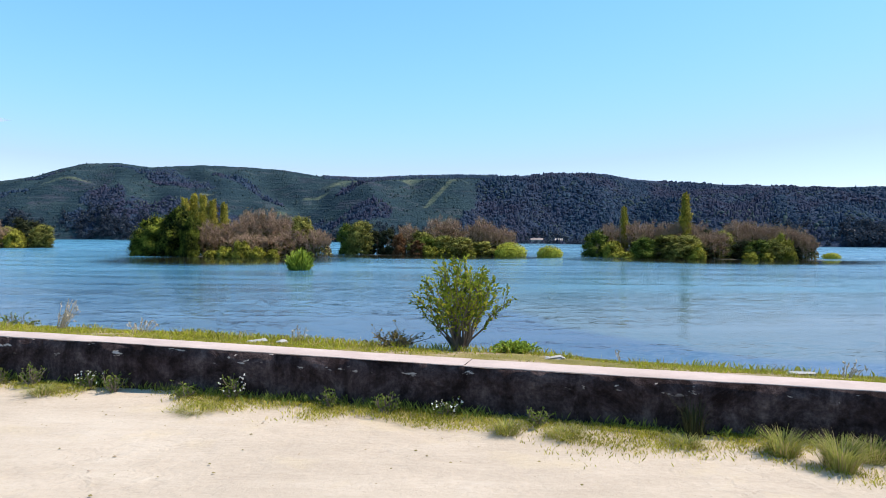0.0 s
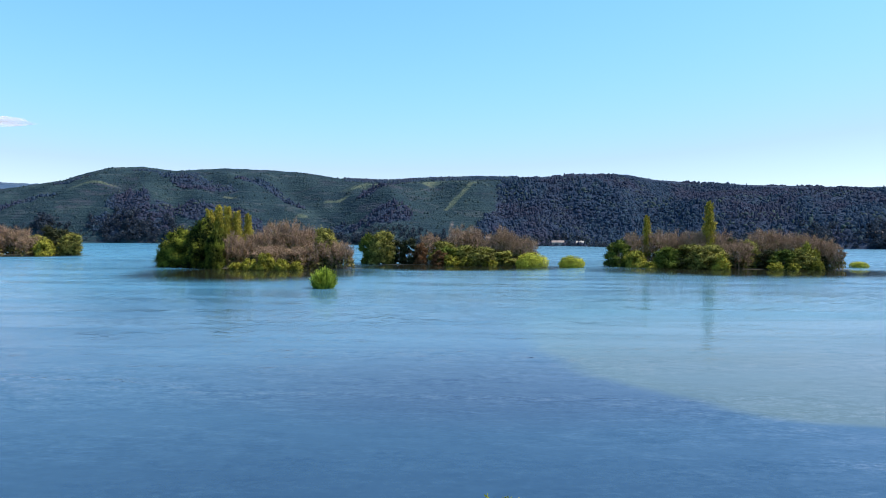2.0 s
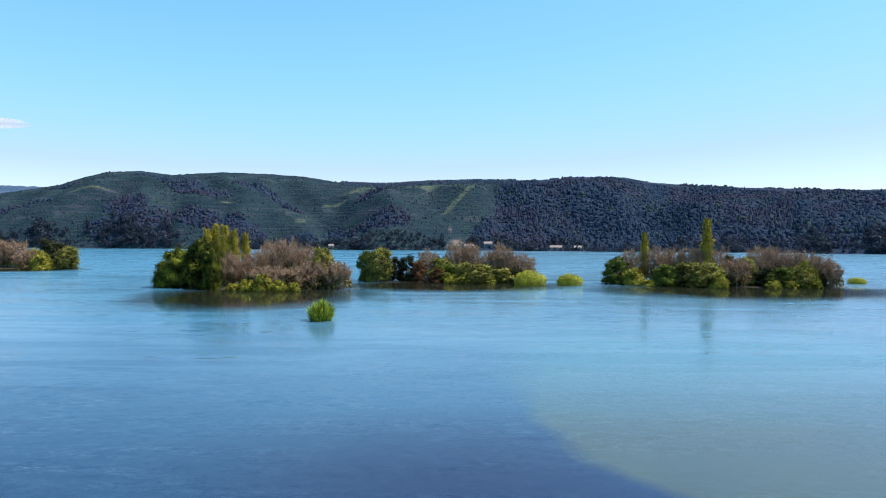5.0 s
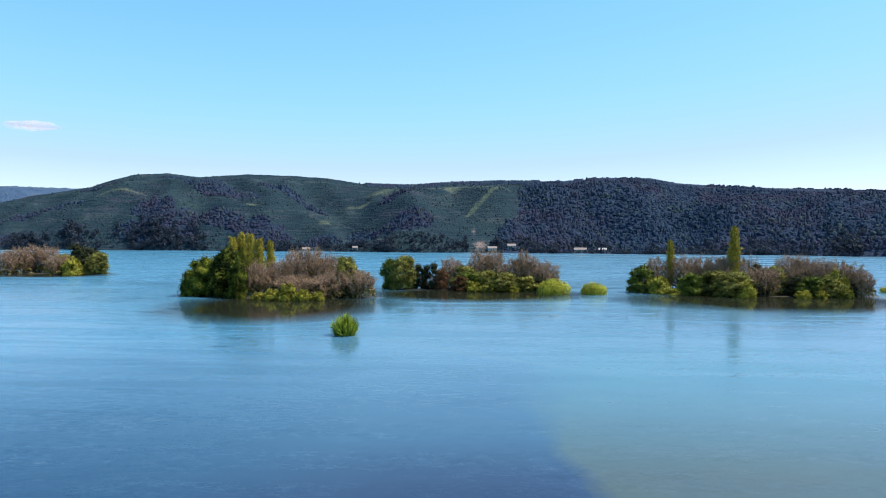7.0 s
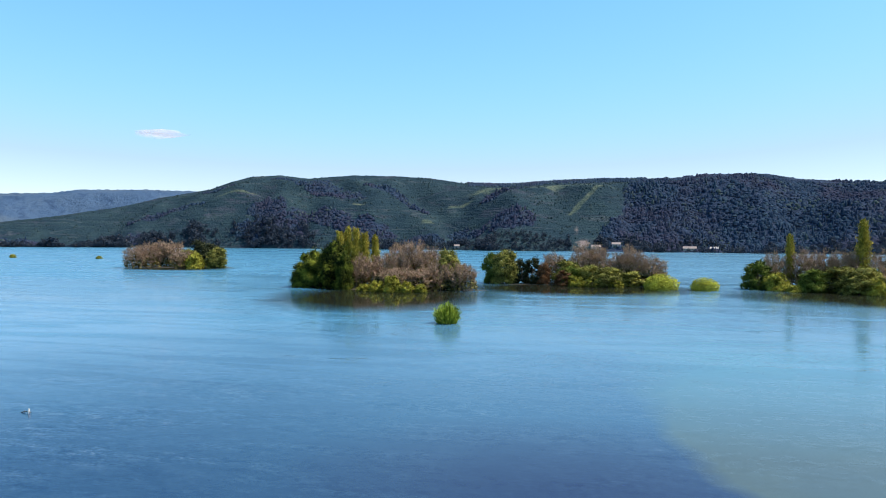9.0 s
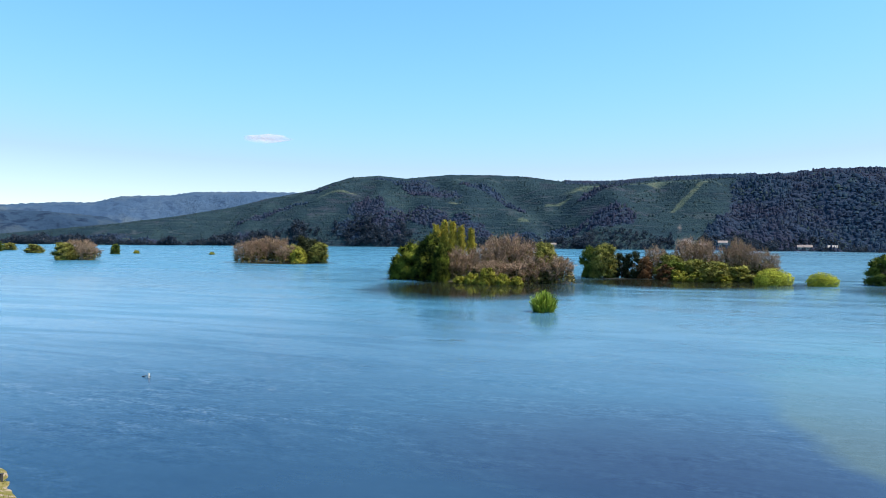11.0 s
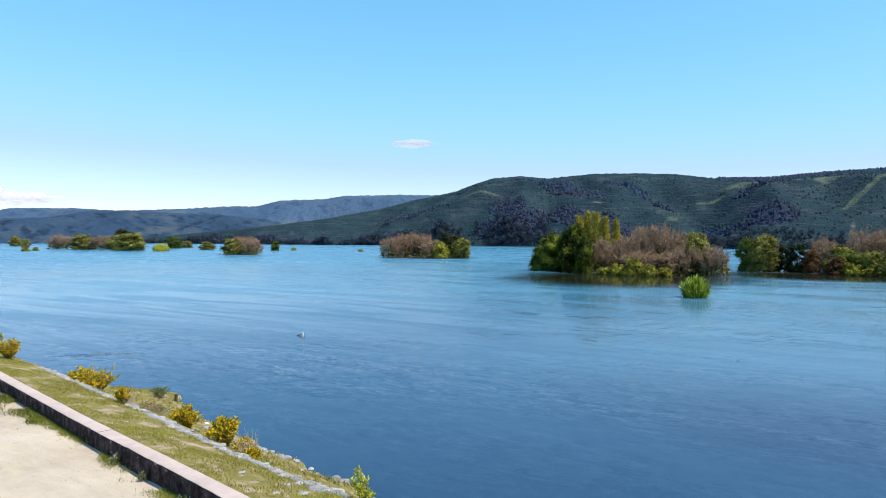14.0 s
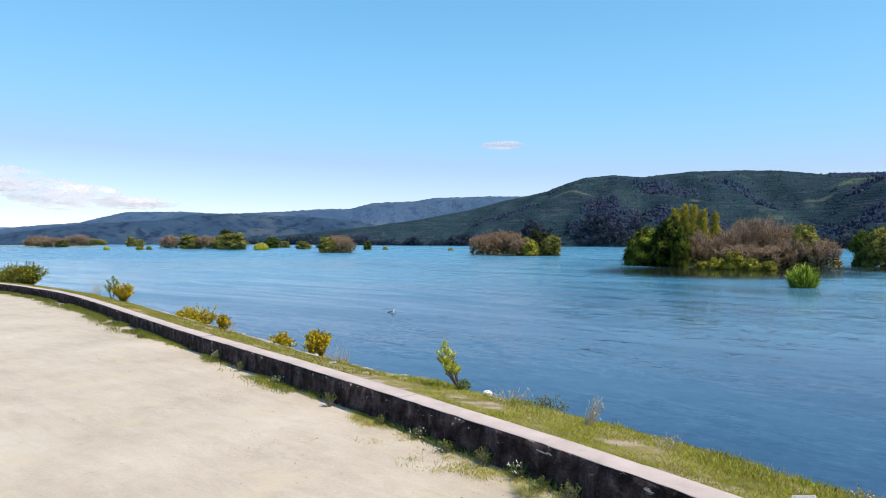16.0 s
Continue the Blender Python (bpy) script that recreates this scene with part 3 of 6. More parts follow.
def along(x):
    """Points of the wall's front face and its normals at x."""
    f = np.clip((60 - np.asarray(x, float)) / 0.25, 0, len(LINE) - 1.001)
    i = f.astype(int)
    k = (f - i)[..., None]
    return LINE[i] * (1 - k) + LINE[i + 1] * k, NORMAL[i] * (1 - k) + NORMAL[i + 1] * k


def at_wall(x, out):
    """Plan point beside the wall: out metres beyond its front face, towards the river."""
    p, n = along(x)
    return p + n * out


WALL_THICK = 0.45


def shelf(x):
    """Width of the grassy shelf behind the wall, and the height of its outer edge."""
    w = np.interp(-x, (-10, -5, -3, -2, -0.5, 2, 5.5, 7.5, 9.5, 11, 14, 18, 22, 28, 36, 45, 70), (1.3, 1.45, 1.6, 1.75, 2.0, 1.85, 1.9, 1.9, 1.85, 1.9, 2.04, 2.14, 2.29, 2.49, 2.34, 2.64, 2.64))
    z = np.interp(-x, (-10, -5, -3.5, -1.8, 0, 8, 10.5, 14, 18, 30, 40, 60), (0.36, 0.36, 0.36, 0.36, 0.38, 0.42, 0.36, 0.15, 0.0, -0.1, 0.0, 0.2))
    return w, z


def bank_height(x, d):
    """Height of the bank d metres behind the wall's back face: shelf, revetment strip, slope down to the water."""
    w, z = shelf(x)
    w = w + 0.06 * value_noise(x * 0.8, x * 0.0, 5)
    top = 0.56 + (z - 0.56) * np.clip(d / w, 0, 1) ** 1.4
    strip = np.interp(-x, (11, 14, 36, 40), (0.0, 1.0, 1.0, 0.0))          # where the shelf's edge is faced with stone
    edge = np.interp(-x, (0, 10, 18, 25, 36, 41, 44, 47, 49.5, 60), (6.5, 9.3, 11.0, 11.8, 12.2, 12.9, 14.4, 15.4, 13.9, 14.0)) + 0.5 * fractal(x * 0.55, x * 0, 3, 19)
    bend = np.interp(-x, (20, 36, 44), (0.85, 0.72, 0.50))
    z1, w1 = z - 0.28 * strip, w + 0.85 * strip
    fall = np.clip((d - w1) / (edge - w1), 0, None)
    slope = z1 - (z1 - WATER) * np.minimum(fall, 1) ** bend - np.clip(d - edge, 0, None) * 0.4
    face = z + (z1 - z) * np.clip((d - w) / 0.85, 0, 1)
    z2 = np.where(d < w, top, np.where(d < w1, face, slope))
    rough = 0.022 + 0.05 * np.clip((d - w1) / 3, 0, 1)
    return z2 + rough * fractal(x * 1.3, d * 1.3, 4, 3) * np.clip(d * 4, 0, 1)


def build_bank():
    d = np.concatenate([np.linspace(-0.12, 4.6, 40), np.linspace(4.8, 22, 44)])
    idx = np.arange(0, len(LINE), 2)
    base = LINE[idx] + NORMAL[idx] * WALL_THICK
    pts = np.empty((len(idx), len(d), 3))
    pts[..., :2] = base[:, None] + NORMAL[idx][:, None] * d[None, :, None]
    pts[..., 2] = bank_height(LINE[idx][:, :1], np.maximum(d, 0)[None])
    pts[:, 0, 2] -= 0.6
    tagged(new("bank", grid_mesh("bank", pts, M["earth"])), "grassy river bank of bare earth and turf behind the wall", "river bank", kind="structure")


def bank_at(x, d):
    q = at_wall(x, WALL_THICK + d)
    return float(q[0]), float(q[1]), float(bank_height(np.array(x, float), np.array(d, float)))


def on_bank(x, y):
    """The bank's surface at a plan point."""
    i = int(np.argmin(np.hypot(LINE[:, 0] - x, LINE[:, 1] - y)))
    d = float((np.array((x, y)) - LINE[i]) @ NORMAL[i]) - WALL_THICK
    return x, y, float(bank_height(np.array(LINE[i, 0]), np.array(max(d, 0.0))))


build_bank()


def build_ground():
    """Promenade of trodden sand, from the wall back to the horizon behind."""
    back = np.concatenate([np.linspace(0.0, 3.0, 25), np.linspace(3.3, 25, 40), (60, 200, 900, 3000)])
    idx = np.arange(0, len(LINE), 2)
    pts = np.empty((len(idx), len(back), 3))
    n = np.tile(np.array([[0.0, 1.0]]), (len(idx), 1))
    pts[..., :2] = (LINE[idx] + NORMAL[idx] * 0.05)[:, None] - n[:, None] * back[None, :, None]
    x, y = pts[..., 0], pts[..., 1]
    pts[..., 2] = 0.02 * fractal(x * 0.4, y * 0.4, 3, 11) + 0.05 * np.exp(-back / 0.35)[None] * (0.6 + 0.5 * value_noise(x * 0.9, y * 0.9, 4))
    pts[:, -4:, 2] = 0
    tagged(new("ground", grid_mesh("ground", pts[:, ::-1].copy(), M["sand"])), "pale trodden sand promenade with faint wheel marks", "promenade", kind="structure")


build_ground()


def lift(x):
    """The wall's top rises a little towards the bend."""
    return np.interp(-x, (0, 6, 10, 18, 24, 32, 44), (0.0, 0.045, 0.045, 0.0, -0.06, -0.06, 0.0))


def build_wall():
    holder = tagged(new("wall_river"), "low dark weathered masonry wall with a pale mortar top", "wall", kind="structure")
    idx = np.arange(0, len(LINE), 1)
    prof = ((0.0, -0.15), (0.0, 0.12), (0.012, 0.28), (0.0, 0.42), (0.004, 0.591), (WALL_THICK - 0.01, 0.591), (WALL_THICK, -0.3))
    pts = np.empty((len(idx), len(prof), 3))
    for j, (o, z) in enumerate(prof):
        ripple = 0.022 * fractal(LINE[idx, 0] * 2.1, np.full(len(idx), z * 6.0), 3, 21) if j < 5 else 0
        pts[:, j, :2] = LINE[idx] + NORMAL[idx] * (o + ripple)[:, None] if j < 5 else LINE[idx] + NORMAL[idx] * o
        pts[:, j, 2] = z + lift(LINE[idx, 0]) * (z > 0.3)
    part("masonry", grid_mesh("masonry", pts, M["wall"], False), holder, "dark stained rough plaster")
    # pale top in lengths with open joints between them
    rng = np.random.default_rng(8)
    i = 0
    while i < len(idx) - 3:
        n = int(rng.integers(14, 30))
        seg = idx[i:i + n + 1]
        t = rng.normal(0, 0.004)
        sec = ((0.008, 0.587), (0.002, 0.597), (0.010, 0.602), (WALL_THICK - 0.008, 0.604), (WALL_THICK + 0.012, 0.592), (WALL_THICK + 0.01, 0.575), (0.008, 0.587))
        p = np.empty((len(seg), len(sec), 3))
        for j, (o, z) in enumerate(sec):
            chip = 0.016 * fractal(LINE[seg, 0] * 5.0, np.full(len(seg), z * 9), 3, 33)
            p[:, j, :2] = LINE[seg] + NORMAL[seg] * (o + chip * (j in (0, 1, 2, 6)))[:, None]
            p[:, j, 2] = z + t + lift(LINE[seg, 0]) + 0.003 * value_noise(LINE[seg, 0] * 1.5, np.full(len(seg), j * 1.0), 2)
        tang = unit(p[-1, :1] - p[0, :1]) * 0.002
        p[0] += tang
        p[-1] -= tang
        part("coping", grid_mesh("coping", p, M["coping"], False), holder)
        i += n


build_wall()

# ---- far shore: hills ----
HILL_AZ = (-62, -54, -50, -46, -42, -37.6, -34.8, -31, -29.5, -27.9, -25.5, -23.4, -19.5, -16, -13.2, -10.4, -6.6, -2.8, 1, 6.6, 9.8, 13.4, 15.5, 18.9, 23.6, 29.6, 60)
HILL_H = (4, 11, 21, 31, 44, 62, 79, 97, 111, 122, 126, 121, 129, 128, 125, 116, 113.5, 119, 121, 120.5, 125.5, 123, 113, 105, 99, 92, 80)
SHORE_AZ = (-62, -54, -46, -37, -28, -17, -4, 11, 27, 60)
SHORE_R = (1650, 1480, 1250, 1085, 985, 862, 775, 752, 767, 850)
RIDGE_AZ = (-95, -78, -72.8, -70.8, -67.9, -64.8, -60.8, -58, -54, -50, -47.4, -45.6, -42, -40.5, -36, -32, -24)
RIDGE_H = (20, 40, 49, 58, 69, 104, 109, 103, 110, 122, 124, 145, 152, 163, 169, 168, 150)


def hill_height(az, r):
    """Height over the river of the hills across it, by bearing in degrees and distance."""
    rs = np.interp(az, SHORE_AZ, SHORE_R)
    rc = np.interp(az, (-62, -54, -40, -28, -10, 60), (1950, 1750, 1460, 1240, 1125, 1115))
    h = (np.interp(az, HILL_AZ, HILL_H) + 1.0) * rc / 1270
    t = np.clip((r - rs) / (rc - rs), 0, 1.6)
    x, y = r * np.sin(np.radians(az)), r * np.cos(np.radians(az))
    body = np.where(t < 1, np.sin(np.clip(t, 0, 1) * math.pi / 2) ** 1.15, 1 - 0.5 * (t - 1))
    spur = fractal(x * 0.0050 + 3, y * 0.0030, 4, 17) * 0.62 * np.sin(np.clip(t, 0, 1) * math.pi) * (1 - np.clip(t, 0, 1))
    gully = fractal(az * 0.34 + 1.6 * t, t * 1.5, 2, 63) * 0.085 * np.sin(np.clip(t, 0, 1) * math.pi)
    spur = spur + gully
    cap = r / rc * (0.95 + 0.05 * np.clip((t - 0.85) / 0.15, 0, 1))      # no spur stands over the crest line
    return h * np.where(t < 1, np.minimum(body + spur, cap), body) + 1.5 * np.clip(t * 30, 0, 1) - 1.0


def ridge_height(az, r):
    h = np.interp(az, RIDGE_AZ, RIDGE_H) - 4
    t = np.clip((r - 1900) / 500, 0, 1.6)
    x, y = r * np.sin(np.radians(az)), r * np.cos(np.radians(az))
    body = np.where(t < 1, np.sin(np.clip(t, 0, 1) * math.pi / 2), 1 - 0.3 * (t - 1))
    lumps = body + 0.30 * fractal(x * 0.004, y * 0.004, 4, 29) * np.sin(np.clip(t, 0, 1) * math.pi)
    cap = r / 2400 * (0.95 + 0.05 * np.clip((t - 0.85) / 0.15, 0, 1))
    return h * np.where(t < 1, np.minimum(lumps, cap), body) - 0.6


SPUR_AZ = (-95, -72.8, -70.8, -69.2, -66.0, -64.1, -62.0, -59.5, -56.5, -53.9, -50.2, -46.5, -44)
SPUR_H = (8, 25.6, 35.9, 46.5, 58.0, 61.8, 65.7, 83.9, 85.2, 81.3, 77.3, 64.8, 20)


def spur_height(az, r):
    h = np.interp(az, SPUR_AZ, SPUR_H)
    t = np.clip((r - 1700) / 300, 0, 1.6)
    x, y = r * np.sin(np.radians(az)), r * np.cos(np.radians(az))
    body = np.where(t < 1, np.sin(np.clip(t, 0, 1) * math.pi / 2), 1 - 0.6 * (t - 1))
    lumps = body + 0.36 * fractal(x * 0.006, y * 0.006, 4, 39) * np.sin(np.clip(t, 0, 1) * math.pi)
    return h * np.where(t < 1, np.minimum(lumps, r / 2000 * (0.95 + 0.05 * np.clip((t - 0.85) / 0.15, 0, 1))), body) - 0.6


def sheet(az, r, height):
    a, b = np.meshgrid(az, r, indexing="ij")
    a = a + 0 * b
    z = WATER + height(a, b)
    return np.stack([b * np.sin(np.radians(a)), b * np.cos(np.radians(a)), z], -1)


WOODS = ((-24.6, 0.76, 1.6, 0.12, -0.08), (-22.4, 0.60, 3.2, 0.13, -0.05), (-21.8, 0.46, 2.0, 0.07, -0.02), (-16.0, 0.53, 2.6, 0.05, -0.02), (-26.8, 0.26, 1.5, 0.13, 0.0),
         (-26.3, 0.13, 3.6, 0.08, 0.0), (-22.0, 0.22, 3.0, 0.07, 0.0), (-18.2, 0.20, 2.2, 0.08, 0.0), (-14.1, 0.15, 2.0, 0.06, 0.0), (-10.4, 0.25, 1.6, 0.06, 0.0),
         (-6.6, 0.22, 2.4, 0.07, 0.0), (-6.6, 0.50, 2.2, 0.05, 0.02), (-30.3, 0.66, 1.2, 0.07, 0.0), (-34.0, 0.38, 3.0, 0.03, 0.02), (-46.0, 0.12, 7.0, 0.09, 0.0), (-38.0, 0.10, 3.0, 0.07, 0.0))
FELLED = ((-3.6, 0.60, 6.4, 0.085, 0.004), (0.2, 0.36, 1.8, 0.022, 0.05), (-13.4, 0.33, 0.55, 0.018, 0.0), (-19.1, 0.34, 1.0, 0.008, 0.01), (-23.1, 0.27, 0.8, 0.008, 0.0),
          (-10.6, 0.50, 1.8, 0.010, 0.0), (-29.0, 0.50, 2.0, 0.010, 0.03))
SCARS = ((-0.5, 0.06, 0.6, 0.045, 0.02), (-1.0, 0.16, 0.10, 0.03, 0.0))


def cover_patch(az, t, rows, ragged):
    """How far a place on the hillside lies inside the named patches: bearing, rise, half-sizes and slant of each."""
    wob = ragged * fractal(az * 1.3, t * 22, 4, 47)
    best = np.full(np.shape(az), -9.0)
    for a, b, ra, rb, slant in rows:
        best = np.maximum(best, 1 - ((az - a) / ra) ** 2 - ((t - b - slant * (az - a)) / rb) ** 2)
    return np.clip((best + wob) * 3.0, 0, 1)


def wooded(az, t):
    """Native woodland: the whole slope to the east, and the named patches."""
    east = (az - np.interp(t, (0, 0.04, 0.2, 0.3, 0.43, 0.57, 0.8), (1.0, 1.0, 1.3, 2.5, 2.7, 2.9, 4.3)) + 0.35 * fractal(az * 0.9, t * 18, 3, 53)) * 3
    return np.maximum(np.clip(east, 0, 1), cover_patch(az, t, WOODS, 0.55))


def build_hills():
    az = np.arange(-62, 60.1, 0.2)
    rs = np.interp(az, SHORE_AZ, SHORE_R)
    u = np.concatenate([np.linspace(-0.03, 1.03, 96), np.linspace(1.06, 1.55, 14)])
    rc = np.interp(az, (-62, -54, -40, -28, -10, 60), (1950, 1750, 1460, 1240, 1125, 1115))
    r = rs[:, None] + u[None] * (rc - rs)[:, None]
    a = az[:, None] + 0 * r
    z = WATER + hill_height(a, r)
    z += np.random.default_rng(33).uniform(-0.5, 0.5, z.shape) * np.clip(u * 20, 0, 1)
    z[:, 0] = WATER - 2
    pts = np.stack([r * np.sin(np.radians(a)), r * np.cos(np.radians(a)), z], -1)
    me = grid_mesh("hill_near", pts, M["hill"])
    t = np.clip(u, 0, 1)[None] + 0 * r
    rgba = np.stack([wooded(a, t), cover_patch(a, t, FELLED, 0.4), cover_patch(a, t, SCARS, 0.5), 0 * a + 1], -1)
    me.attributes.new("land_cover", "FLOAT_COLOR", "POINT").data.foreach_set("color", rgba.astype(np.float32).ravel())
    tagged(new("hill_near", me), "long wooded hill with plantations across the river", "hill", kind="structure")
    # ridge, spur and farthest hills wear haze-tinted colours
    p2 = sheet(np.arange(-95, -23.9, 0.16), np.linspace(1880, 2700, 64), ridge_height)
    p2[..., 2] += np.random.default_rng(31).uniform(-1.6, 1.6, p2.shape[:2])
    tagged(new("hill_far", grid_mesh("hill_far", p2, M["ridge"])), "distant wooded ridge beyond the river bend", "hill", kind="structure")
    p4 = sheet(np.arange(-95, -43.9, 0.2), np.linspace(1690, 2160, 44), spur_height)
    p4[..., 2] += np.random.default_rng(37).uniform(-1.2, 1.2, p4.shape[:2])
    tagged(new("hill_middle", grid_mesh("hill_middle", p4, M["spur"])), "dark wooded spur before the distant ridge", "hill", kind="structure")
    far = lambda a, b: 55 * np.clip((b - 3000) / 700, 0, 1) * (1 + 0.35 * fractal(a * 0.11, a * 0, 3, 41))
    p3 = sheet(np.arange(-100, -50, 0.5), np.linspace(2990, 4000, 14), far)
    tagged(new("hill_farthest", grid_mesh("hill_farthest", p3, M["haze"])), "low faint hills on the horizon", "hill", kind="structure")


build_hills()


def crown_template(kind, rng):
    """Small lumpy tree body, unit height and width, for woods seen from afar."""
    prof = {"cone": ((0.05, 0.47), (0.50, 0.34), (1.0, 0.02)),
            "round": ((0.0, 0.50), (0.50, 0.44), (0.85, 0.25), (1.0, 0.04))}[kind]
    k = 4
    v = []
    for z, r in prof:
        for j in range(k):
            t = 2 * math.pi * (j + 0.5 * rng.random()) / k
            q = r * rng.uniform(0.7, 1.25)
            v.append((q * math.cos(t), q * math.sin(t), z + rng.uniform(-0.07, 0.07) * (0 < z < 1)))
    f = [(i * k + j, i * k + (j + 1) % k, (i + 1) * k + (j + 1) % k, (i + 1) * k + j) for i in range(len(prof) - 1) for j in range(k)]
    return np.array(v), np.array(f)


def wood(name, kind, pos, height, width, material, label, seed):
    """A stand of far trees as one mesh; one body to each tree, turned and sized by itself."""
    rng = np.random.default_rng(seed)
    forms = [crown_template(kind, rng) for _ in range(5)]
    pick = rng.integers(0, 5, len(pos))
    pairs = []
    for i, (v, f) in enumerate(forms):
        m = pick == i
        n = int(m.sum())
        t = rng.uniform(0, 2 * math.pi, n)
        c, s = np.cos(t)[:, None], np.sin(t)[:, None]
        w, h = width[m][:, None], height[m][:, None]
        x, y = (v[None, :, 0] * c - v[None, :, 1] * s) * w, (v[None, :, 0] * s + v[None, :, 1] * c) * w
        p = np.stack([x + pos[m][:, :1], y + pos[m][:, 1:2], v[None, :, 2] * h + pos[m][:, 2:3]], -1)
        fs = f[None] + (np.arange(n) * len(v))[:, None, None]
        pairs.append((p.reshape(-1, 3), fs.reshape(-1, 4)))
    v, f = join(*pairs)
    tagged(new(name, fast_mesh(name, v, f, material, True)), label, "woodland", kind="stuff")


HOUSE_SITES = ((8, 776), (30, 780), (106, 766), (131, 768), (-158, 816), (-221, 826))


def build_woods():
    rng = np.random.default_rng(4)
    n = 60000
    az = rng.uniform(-56, 38, n)
    rs = np.interp(az, SHORE_AZ, SHORE_R)
    rc = np.interp(az, (-62, -54, -40, -28, -10, 60), (1950, 1750, 1460, 1240, 1125, 1115))
    t = rng.uniform(0.03, 1.03, n)
    r = rs + t * (rc - rs)
    x, y = r * np.sin(np.radians(az)), r * np.cos(np.radians(az))
    pos = np.stack([x, y, WATER + hill_height(az, r) - 0.8], 1)
    keep = rng.random(n)
    pale = cover_patch(az, t, FELLED, 0.4) > 0.3
    scar = cover_patch(az, t, SCARS, 0.5) > 0.3
    strip = (t > 0.88) & (az > -10) & (az < 4.5)
    inside = wooded(az, t) > 0.5
    dense = fractal(x * 0.012, y * 0.012, 3, 51)
    native = inside & ~pale & ~scar & ~strip & (keep < 0.80 + 0.15 * dense)
    pine = ~inside & ~pale & ~scar & ~strip & (keep < 0.10)
    young = pale & (keep < 0.06)
    low = np.where(t > 0.86, np.clip(0.55 + 0.9 * fractal(x * 0.03, y * 0.03, 3, 59), 0.25, 1.15), 1.0)                       # no tree stands far over the crest line
    tall = keep < np.where(fractal(x * 0.02, y * 0.02, 3, 57) > 0.12, 0.16, 0.012) * np.where(t < 0.6, 1.0, 0.3) * (t < 0.82)
    m = native & ~tall
    k = int(m.sum())
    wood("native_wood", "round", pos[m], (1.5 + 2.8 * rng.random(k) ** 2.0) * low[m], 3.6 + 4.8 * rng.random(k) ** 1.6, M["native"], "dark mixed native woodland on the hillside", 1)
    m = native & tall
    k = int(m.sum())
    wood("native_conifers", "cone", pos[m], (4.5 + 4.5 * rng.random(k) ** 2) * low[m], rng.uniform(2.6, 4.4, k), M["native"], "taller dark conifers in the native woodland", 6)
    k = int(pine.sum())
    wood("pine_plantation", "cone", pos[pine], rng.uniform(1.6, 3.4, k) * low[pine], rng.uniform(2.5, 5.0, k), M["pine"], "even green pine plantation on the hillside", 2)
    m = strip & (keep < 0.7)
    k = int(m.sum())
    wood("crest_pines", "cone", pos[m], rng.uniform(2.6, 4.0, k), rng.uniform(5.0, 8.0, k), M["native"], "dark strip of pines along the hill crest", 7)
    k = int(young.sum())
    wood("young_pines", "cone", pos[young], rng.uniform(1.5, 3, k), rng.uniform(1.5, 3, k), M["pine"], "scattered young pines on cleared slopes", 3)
    # tall grove on the shore, broken by the houses and their plots
    n2 = 4600
    az = rng.uniform(-60, 45, n2)
    d = rng.uniform(1, 46, n2) * rng.random(n2) ** 0.4
    clump = fractal(az * 0.9, az * 0, 4, 71)
    plot = np.zeros(n2, bool)
    for hx, hy in HOUSE_SITES:
        ha = math.degrees(math.atan2(hx, hy))
        plot |= (np.abs(az - ha) < 0.75) & (d < math.hypot(hx, hy) - np.interp(ha, SHORE_AZ, SHORE_R) + 6)
    yard = plot & (rng.random(n2) < 0.35)
    ok = (rng.random(n2) < 0.78 + 0.3 * clump) & (~plot | yard) & ~((np.abs(az + 0.5) < 1.0) & (d > 4))
    az, d, clump, yard = az[ok], d[ok], clump[ok], yard[ok]
    r = np.interp(az, SHORE_AZ, SHORE_R) + d
    pos = np.stack([r * np.sin(np.radians(az)), r * np.cos(np.radians(az)), WATER + hill_height(az, r) - 0.5], 1)
    h = (2.5 + 6.5 * rng.random(len(az)) ** 1.5) * np.clip(1 + 0.5 * clump, 0.4, 1.7) * np.clip(r / 900, 0.9, 1.3) * np.where(yard, 0.4, 1.0)
    k = 64
    mid = np.repeat(pos + np.stack([0 * h, 0 * h, 0.5 * h], 1), k, 0)
    wide = np.repeat(np.stack([h * rng.uniform(0.32, 0.6, len(h)), h * rng.uniform(0.32, 0.6, len(h)), 0.52 * h], 1), k, 0)
    d = unit(rng.normal(size=mid.shape))
    c = mid + d * wide * rng.uniform(0.6, 1.0, (len(mid), 1))
    size = np.repeat(h, k) * rng.uniform(0.16, 0.30, len(mid))
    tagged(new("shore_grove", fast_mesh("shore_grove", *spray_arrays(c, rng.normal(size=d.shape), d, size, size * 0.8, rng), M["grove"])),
           "dark trees crowding the far shore", "woodland", kind="stuff")


build_woods()


# ---- trees of the flooded islands ----
def lobes(rng, n, top, wide, low=0.25):
    """Centres and radii of the leaf masses in a crown of that height and half-width."""
    c = []
    for i in range(n):
        z = low + (1 - low) * ((i + rng.random()) / n) ** 1.3
        shape = math.sqrt(max(0.05, 1 - ((z - 0.33) / 0.70) ** 2))
        a = i * 2.4 + rng.uniform(-0.5, 0.5)
        q = wide * shape * rng.uniform(0.42, 0.82)
        c.append((q * math.cos(a), q * math.sin(a), z * top * 0.90, wide * rng.uniform(0.20, 0.44)))
    return c


